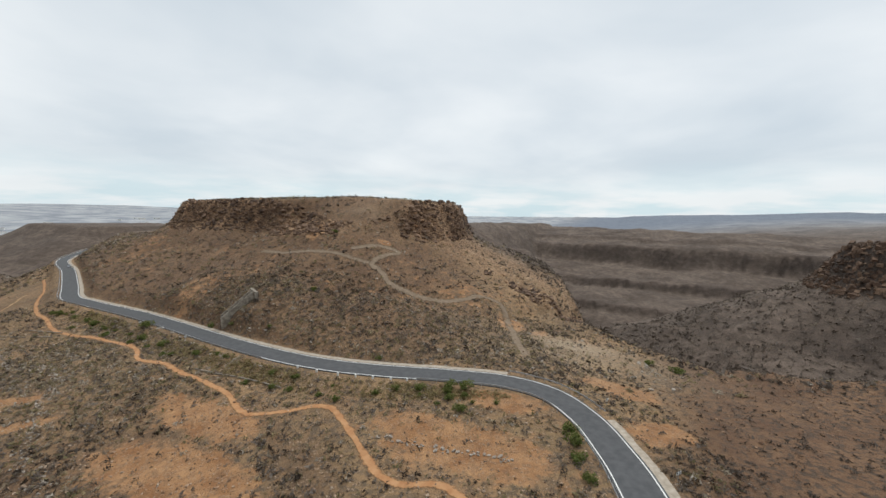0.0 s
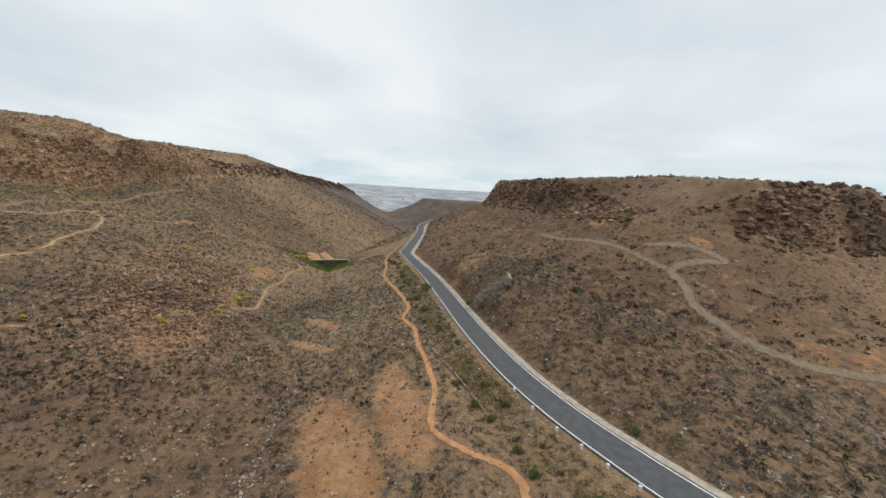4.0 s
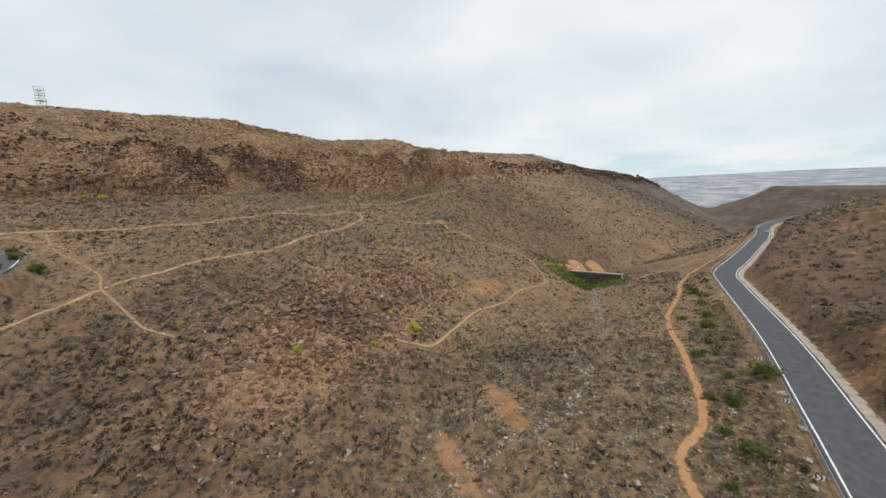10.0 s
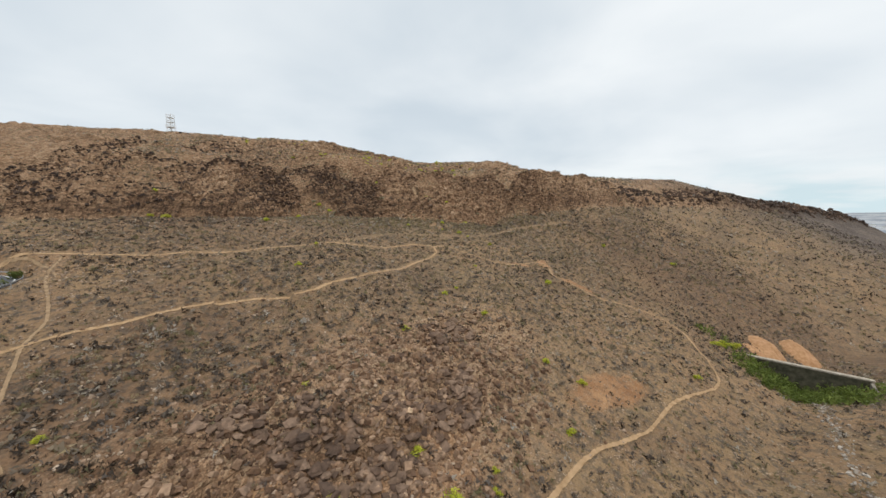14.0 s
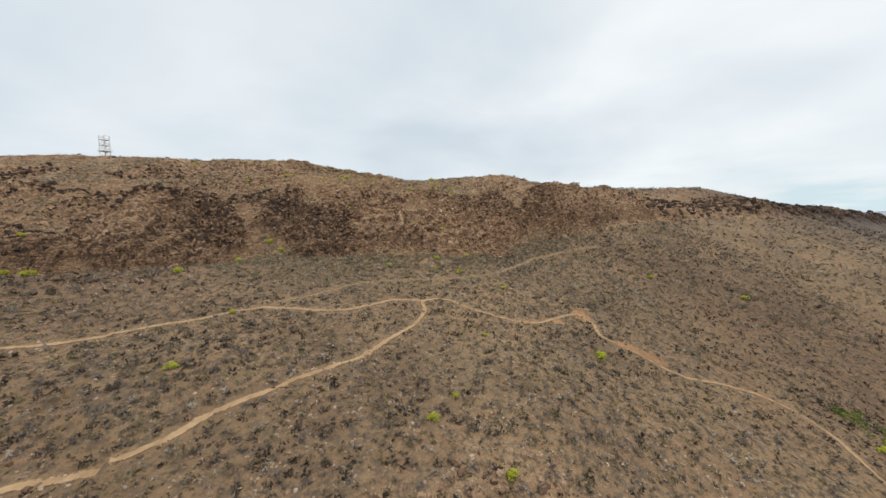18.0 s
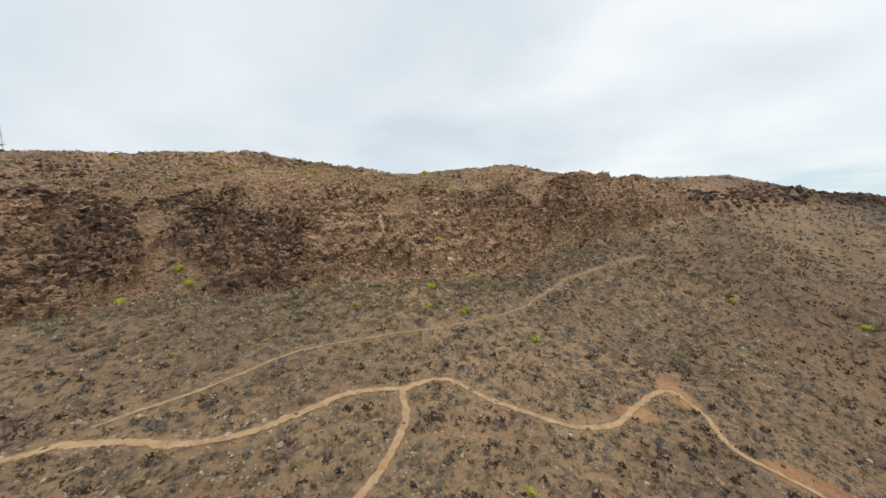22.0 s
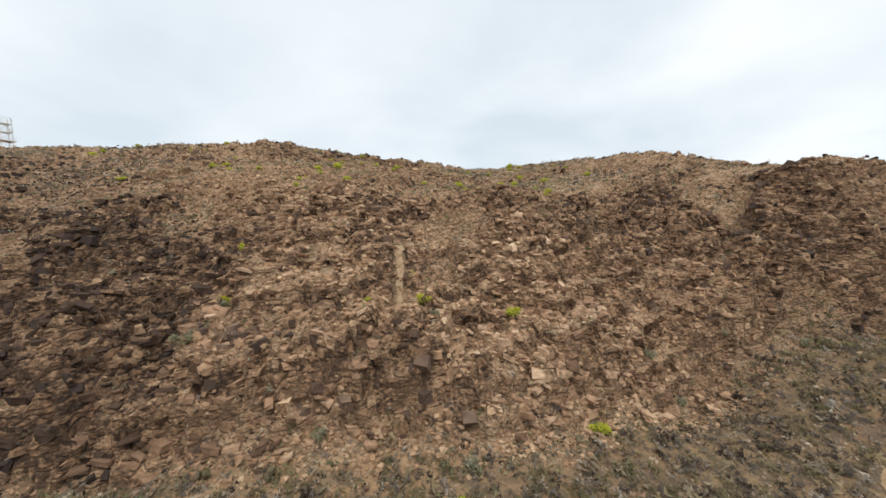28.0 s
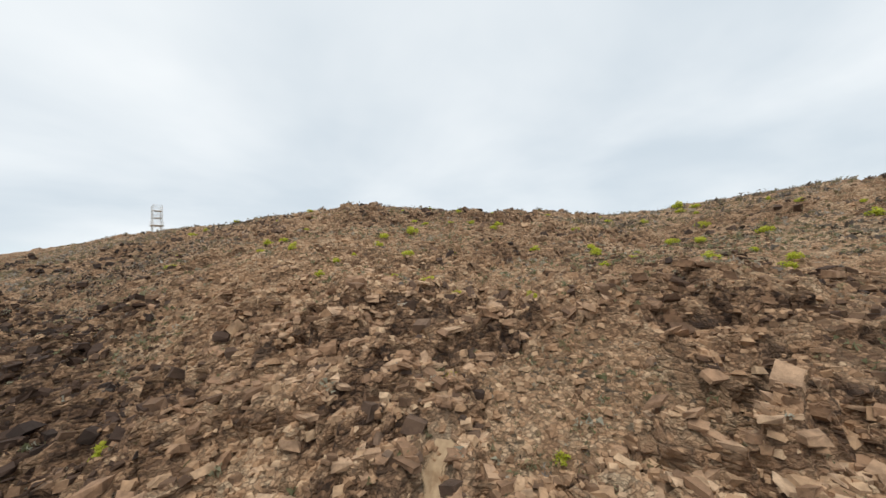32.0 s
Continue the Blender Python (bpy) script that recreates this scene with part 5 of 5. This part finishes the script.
for k in range(46):
    u = k / 45
    x, y = -13 + 24 * u + rnd.normal(0, 0.35), 59.8 - 7 * u + rnd.normal(0, 0.4)
    s = rnd.uniform(0.25, 0.75)
    ob = new("wall_stone", pieces_mesh("wall_stone", stones(rnd, np.zeros(1), np.zeros(1), np.zeros(1), np.array([s]), np.array([0.7]), 0.4, 0.25, None, NUT), NUT_FACES, PALE_ROCK, np.array([rnd.uniform(0.1, 0.6)])))
    ob.matrix_world = pose(x, y, height(x, y))
    tagged(ob, "stone of a tumbled field wall on red earth", "stone", "tumbled field wall")


# ---- scrub and bushes ----
TRACKS = [o for o in scene.objects if o.name.split(".")[0] in ("path", "scree_gully")]


def off_paths(x, y):
    """True where no path runs."""
    clear = np.ones(len(x), bool)
    for o in TRACKS:
        co = np.empty(len(o.data.vertices) * 3, np.float32)
        o.data.vertices.foreach_get("co", co)
        co = co.reshape(-1, 4, 3)[::1, :, :2].mean(1)
        box_ = (x > co[:, 0].min() - 3) & (x < co[:, 0].max() + 3) & (y > co[:, 1].min() - 3) & (y < co[:, 1].max() + 3)
        i = np.where(box_)[0]
        for s in range(0, len(i), 4000):
            j = i[s:s + 4000]
            d = np.min((x[j, None] - co[None, :, 0]) ** 2 + (y[j, None] - co[None, :, 1]) ** 2, 1)
            clear[j] &= d > (2.2 if o.data.materials[0] == GREY_TRACK else 1.0)
    return clear


def bare(x, y):
    return dict(soil(x, y, x))["red"]


def scrub_field(name, label, seed, n, field, chance, radii, leaves, leaf, tall=(0.7, 1.1), material=SCRUB, tones=None):
    rnd = np.random.RandomState(seed)
    x, y, z, rocky = strewn(rnd, n, *field, chance)
    keep = off_paths(x, y)
    x, y, z = x[keep], y[keep], z[keep]
    k = len(x)
    radius = radii[0] * (radii[1] / radii[0]) ** (rnd.uniform(0, 1, k) ** 1.5)
    co, faces = tufts(rnd, x, y, z - 0.04, radius, rnd.uniform(*tall, k), leaves, leaf)
    tone = np.clip(0.42 + 0.45 * grain(x, y, 35, 3, seed) + rnd.normal(0, 0.3, k), 0, 1) if tones is None else rnd.uniform(*tones, k)
    return tagged(new(name, pieces_mesh(name, co, faces, material, tone)), label, "scrub", kind="stuff")


def thick(x, y, r):
    g = grain(x, y, 30, 4, 77)
    return np.clip(0.75 + 0.6 * g, 0.45, 1) * (1 - 0.85 * r) * (1 - 0.9 * step(bare(x, y), 0.4, 0.6)) * (1 - 0.85 * step(dict(soil(x, y, x))["gravel"], 0.2, 0.4))


def z_of(x, y):
    return land(x, y, False)[0]


def near_bench(x, y):
    """1 on the bench under the cliff, ragged towards its edges."""
    w = 16 * grain(x, y, 25, 3, 83)
    return step(x + w, -292, -262) * step(-x + w, 100, 132) * step(y + w, -62, -40) * step(-y + w, -92, -62)


scrub_field("dry_scrub", "dense knee-high grey-brown dry scrub under the cliff", 91, 80000, (-305, -90, -72, 104), lambda x, y, r: thick(x, y, r) * near_bench(x, y) * (to_line(x, y, FOOT)[0] > -3), (0.22, 0.72), 17, 0.27)
scrub_field("valley_scrub", "knee-high grey-brown dry scrub on the valley floor", 99, 36000, (-120, 45, 5, 140), lambda x, y, r: thick(x, y, r), (0.24, 0.8), 14, 0.3)
scrub_field("slope_scrub", "grey-brown dry scrub on the valley's sides", 100, 72000, (-330, -60, -110, 150), lambda x, y, r: thick(x, y, r) * (1 - near_bench(x, y)), (0.26, 0.75), 9, 0.36)
scrub_field("foot_scrub", "pale grey and olive rounded shrubs at the foot of the rock face", 103, 15000, (-268, -175, -36, 52), lambda x, y, r: (1 - r) * step(to_line(x, y, FOOT)[0], -12, 0) * step(-to_line(x, y, FOOT)[0], -22, -6) * (to_line(x, y, FOOT)[0] < 22) * np.clip(0.5 + 0.7 * grain(x, y, 9, 3, 84), 0.1, 1), (0.35, 0.85), 24, 0.24, tones=(0.45, 1.0))
scrub_field("face_scrub", "sage-green and straw tufts in the gullies of the rock face", 104, 26000, (-285, -192, -62, 42), lambda x, y, r: (to_line(x, y, FOOT)[0] < 2) * (0.22 + 0.45 * (1 - r)) * np.clip(0.45 + 0.9 * grain(x, y, 11, 3, 85), 0.05, 1), (0.16, 0.55), 18, 0.25, (0.8, 1.2), SAGE, (0.0, 1.0))
scrub_field("low_scrub", "sparse small dry tufts between the stones", 92, 20000, (-260, 40, -40, 110), lambda x, y, r: 0.55 * (1 - r), (0.12, 0.3), 6, 0.42)
scrub_field("ridge_scrub", "pale grey and olive scrub on the ridge", 93, 75000, (-330, -150, -160, 70), lambda x, y, r: (to_line(x, y, FOOT)[0] < 4) * np.clip(0.55 + 0.6 * grain(x, y, 20, 3, 78), 0.15, 1) * (1 - 0.8 * r), (0.16, 0.5), 11, 0.32, tones=(0.4, 1.0))
scrub_field("mesa_scrub", "dark dry bushes on the mesa's slopes", 94, 24000, (-330, 130, 76, 300), lambda x, y, r: thick(x, y, r) * (to_line(x, y, ROAD)[0] > 6), (0.4, 1.3), 16, 0.28, (0.6, 0.95))
scrub_field("outer_scrub", "dark dry bushes on the far valley side", 95, 18000, (-520, -250, 40, 360), lambda x, y, r: thick(x, y, r) * 0.8, (0.6, 1.4), 8, 0.36)
scrub_field("east_scrub", "dark low scrub on the brown eastern slope", 96, 10000, (28, 140, -30, 130), lambda x, y, r: thick(x, y, r) * 0.9, (0.3, 0.7), 11, 0.3, tones=(0.0, 0.35))
scrub_field("gorge_scrub", "dark bushes on the slopes of the side gorge", 102, 14000, (50, 320, -20, 320), lambda x, y, r: (to_line(x, y, FAR_SIDE)[0] > 0) * (z_of(x, y) > -70) * 0.8, (0.7, 1.9), 7, 0.4, tones=(0.0, 0.5))
scrub_field("verge_grass", "straw-yellow grass tufts on the road's bank", 97, 60000, (-150, 20, 70, 145), lambda x, y, r: (to_line(x, y, ROAD)[0] < -5.2) * (to_line(x, y, ROAD)[0] > -11) * np.clip(0.45 + 0.9 * grain(x, y, 12, 3, 79), 0, 1), (0.25, 0.7), 14, 0.3, (0.9, 1.3), STRAW, (0.0, 1.0))
scrub_field("reeds", "lush green reeds in the cistern basin", 98, 4200, (-216, -178, 98, 142), lambda x, y, r: 1.9 * blot(x, y, -193, 121.5, 9, 11, 0) - 0.2 + 0.5 * blot(x, y, -207, 106, 5, 5, 0), (0.5, 1.4), 20, 0.24, (1.2, 2.0), REED, (0.3, 1.0))


def bush_model(name, seed, material, label, category, group, leaves=420, leaf=0.085, lumps=7):
    """A rounded bush: short stems and a crown of many small leaves gathered in lumps of uneven size. About 1 m in radius."""
    rnd = np.random.RandomState(seed)
    bush = thing(name, 0, 0, -500, label, category, group)
    bm = bmesh.new()
    heads = []
    for k in range(lumps):
        a, r = rnd.uniform(0, 6.283), rnd.uniform(0.15, 0.75)
        head = Vector((r * math.cos(a), r * math.sin(a), rnd.uniform(0.35, 0.85) * (1.1 - 0.5 * r)))
        heads.append((head, rnd.uniform(0.26, 0.46)))
        tube(bm, (0.05 * math.cos(a), 0.05 * math.sin(a), -0.15), head, 0.035, 5, 0.012)
    part("stems", bm, BARK, bush)
    co = []
    for k in range(leaves):
        head, size = heads[rnd.randint(lumps)]
        d = rnd.normal(size=3)
        d /= np.linalg.norm(d)
        p = np.array(head) + d * size * rnd.uniform(0.55, 1.05)
        p[2] = max(p[2], 0.02)
        co.append(p[None] + rnd.normal(size=(3, 3)) * leaf)
    co = np.array(co)
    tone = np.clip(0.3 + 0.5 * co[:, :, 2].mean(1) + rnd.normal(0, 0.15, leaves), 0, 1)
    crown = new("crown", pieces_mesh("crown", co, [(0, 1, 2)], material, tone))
    crown.parent = bush
    return bush


def plant(models, spots, seed):
    rnd = np.random.RandomState(seed)
    for k, (x, y, size) in enumerate(spots):
        m = models[rnd.randint(len(models))]
        ob = copy_thing(m, pose(x, y, height(x, y) - 0.05, 0, 0, rnd.uniform(0, 360)))
        size *= 1.15
        ob.scale = (size, size, size * rnd.uniform(0.75, 1.0))


def clear_models(models):
    for m in models:
        for o in (*m.children_recursive, m):
            bpy.data.objects.remove(o)


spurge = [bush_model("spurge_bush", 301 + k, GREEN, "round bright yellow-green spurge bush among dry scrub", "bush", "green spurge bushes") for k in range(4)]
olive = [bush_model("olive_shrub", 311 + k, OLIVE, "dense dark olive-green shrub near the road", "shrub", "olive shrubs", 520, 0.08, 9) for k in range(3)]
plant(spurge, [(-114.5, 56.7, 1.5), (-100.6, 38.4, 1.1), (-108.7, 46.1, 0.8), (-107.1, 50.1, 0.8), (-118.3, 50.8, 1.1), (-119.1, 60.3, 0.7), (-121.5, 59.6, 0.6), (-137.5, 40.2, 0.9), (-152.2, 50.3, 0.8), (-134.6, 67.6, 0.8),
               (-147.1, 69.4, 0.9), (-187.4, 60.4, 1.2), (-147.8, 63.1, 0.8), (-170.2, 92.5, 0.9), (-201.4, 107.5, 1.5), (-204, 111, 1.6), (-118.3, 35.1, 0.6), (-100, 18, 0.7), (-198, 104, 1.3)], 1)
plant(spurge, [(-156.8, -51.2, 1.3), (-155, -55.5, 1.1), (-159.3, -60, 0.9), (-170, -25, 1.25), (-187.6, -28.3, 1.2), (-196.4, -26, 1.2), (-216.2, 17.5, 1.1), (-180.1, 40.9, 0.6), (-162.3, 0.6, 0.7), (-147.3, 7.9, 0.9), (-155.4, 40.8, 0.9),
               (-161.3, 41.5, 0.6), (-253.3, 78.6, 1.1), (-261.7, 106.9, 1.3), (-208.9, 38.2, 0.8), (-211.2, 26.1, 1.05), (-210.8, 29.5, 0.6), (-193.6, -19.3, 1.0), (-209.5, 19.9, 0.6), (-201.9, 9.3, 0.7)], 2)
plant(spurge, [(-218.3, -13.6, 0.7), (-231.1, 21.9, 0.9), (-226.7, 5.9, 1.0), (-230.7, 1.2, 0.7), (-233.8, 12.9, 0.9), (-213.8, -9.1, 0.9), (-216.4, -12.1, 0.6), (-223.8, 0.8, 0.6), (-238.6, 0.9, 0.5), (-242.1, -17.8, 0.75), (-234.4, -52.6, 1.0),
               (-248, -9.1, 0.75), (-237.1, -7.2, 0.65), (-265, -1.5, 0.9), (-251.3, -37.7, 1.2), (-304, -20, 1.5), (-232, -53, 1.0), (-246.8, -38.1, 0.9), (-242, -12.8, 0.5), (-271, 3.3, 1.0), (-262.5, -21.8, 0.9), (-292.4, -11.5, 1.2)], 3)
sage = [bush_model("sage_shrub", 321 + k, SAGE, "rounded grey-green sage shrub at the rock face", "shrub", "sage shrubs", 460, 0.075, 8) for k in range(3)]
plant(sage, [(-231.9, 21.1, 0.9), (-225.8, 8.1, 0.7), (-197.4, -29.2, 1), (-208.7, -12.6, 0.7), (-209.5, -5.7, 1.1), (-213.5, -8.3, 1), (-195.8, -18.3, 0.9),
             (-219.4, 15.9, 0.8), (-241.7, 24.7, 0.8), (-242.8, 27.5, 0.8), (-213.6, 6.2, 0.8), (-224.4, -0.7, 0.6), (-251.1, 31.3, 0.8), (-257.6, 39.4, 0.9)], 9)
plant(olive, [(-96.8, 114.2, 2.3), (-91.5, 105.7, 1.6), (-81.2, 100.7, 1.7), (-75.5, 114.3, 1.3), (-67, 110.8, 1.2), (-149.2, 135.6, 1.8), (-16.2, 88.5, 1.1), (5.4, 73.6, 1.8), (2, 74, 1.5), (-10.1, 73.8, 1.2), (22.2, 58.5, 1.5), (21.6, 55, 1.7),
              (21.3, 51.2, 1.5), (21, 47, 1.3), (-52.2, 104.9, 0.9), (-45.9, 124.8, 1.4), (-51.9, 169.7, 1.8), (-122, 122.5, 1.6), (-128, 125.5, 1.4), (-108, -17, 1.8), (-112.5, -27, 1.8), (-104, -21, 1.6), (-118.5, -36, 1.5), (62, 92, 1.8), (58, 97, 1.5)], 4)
rnd = np.random.RandomState(8)
verge = []
for k in range(46):
    i = rnd.randint(6, 14)
    (ax, ay, _), (bx, by, _), u = ROAD[i], ROAD[i + 1], rnd.uniform()
    size, away = math.hypot(bx - ax, by - ay), rnd.uniform(6.5, 15)
    verge.append((ax + u * (bx - ax) + away * (by - ay) / size, ay + u * (by - ay) - away * (bx - ax) / size, rnd.uniform(0.6, 1.3)))
plant(olive, verge, 6)
rnd = np.random.RandomState(7)
high = [(float(x), float(y), float(s)) for x, y, s in zip(rnd.uniform(-304, -215, 110), rnd.uniform(-95, 8, 110), rnd.uniform(0.45, 1.0, 110))]
plant(spurge, [p for p in high if to_line(np.array([p[0]]), np.array([p[1]]), RIM)[0][0] < -4 and to_line(np.array([p[0]]), np.array([p[1]]), CREST)[0][0] > 1], 5)
clear_models(spurge + olive + sage)


# ---- the largest loose blocks of the ridge face and of the spur, one by one ----
def block_shapes(name, material, seed, kinds=12):
    rnd = np.random.RandomState(seed)
    one = np.zeros(1)
    return [pieces_mesh(name, stones(rnd, one, one, one, np.ones(1), np.array([rnd.uniform(0.4, 0.75)]), 0.35, 0.3, None, CUBE), CUBE_FACES, material, np.array([rnd.uniform(0.4, 1.0)])) for k in range(kinds)]


def blocks_of(count, field, least, meshes, sizes, seed):
    rnd = np.random.RandomState(seed)
    x, y, z, rocky = strewn(rnd, count * 12, *field, lambda x, y, r: (r > least) * 1.0)
    for k in range(min(count, len(x))):
        ob = new("boulder", meshes[rnd.randint(len(meshes))])
        s = sizes[0] * (sizes[1] / sizes[0]) ** (rnd.uniform() ** 1.6)
        ob.matrix_world = pose(x[k], y[k], z[k] - 0.05 * s, 0, 0, rnd.uniform(0, 360)) @ Matrix.Diagonal((s, s, s, 1))
        ob.parent = ground


blocks_of(200, (-280, -205, -45, 42), 0.5, block_shapes("boulder", BROWN_ROCK, 401), (0.7, 1.3), 411)
blocks_of(100, (-140, -96, 30, 60), 0.35, block_shapes("boulder", RED_ROCK, 402), (0.6, 1.4), 412)
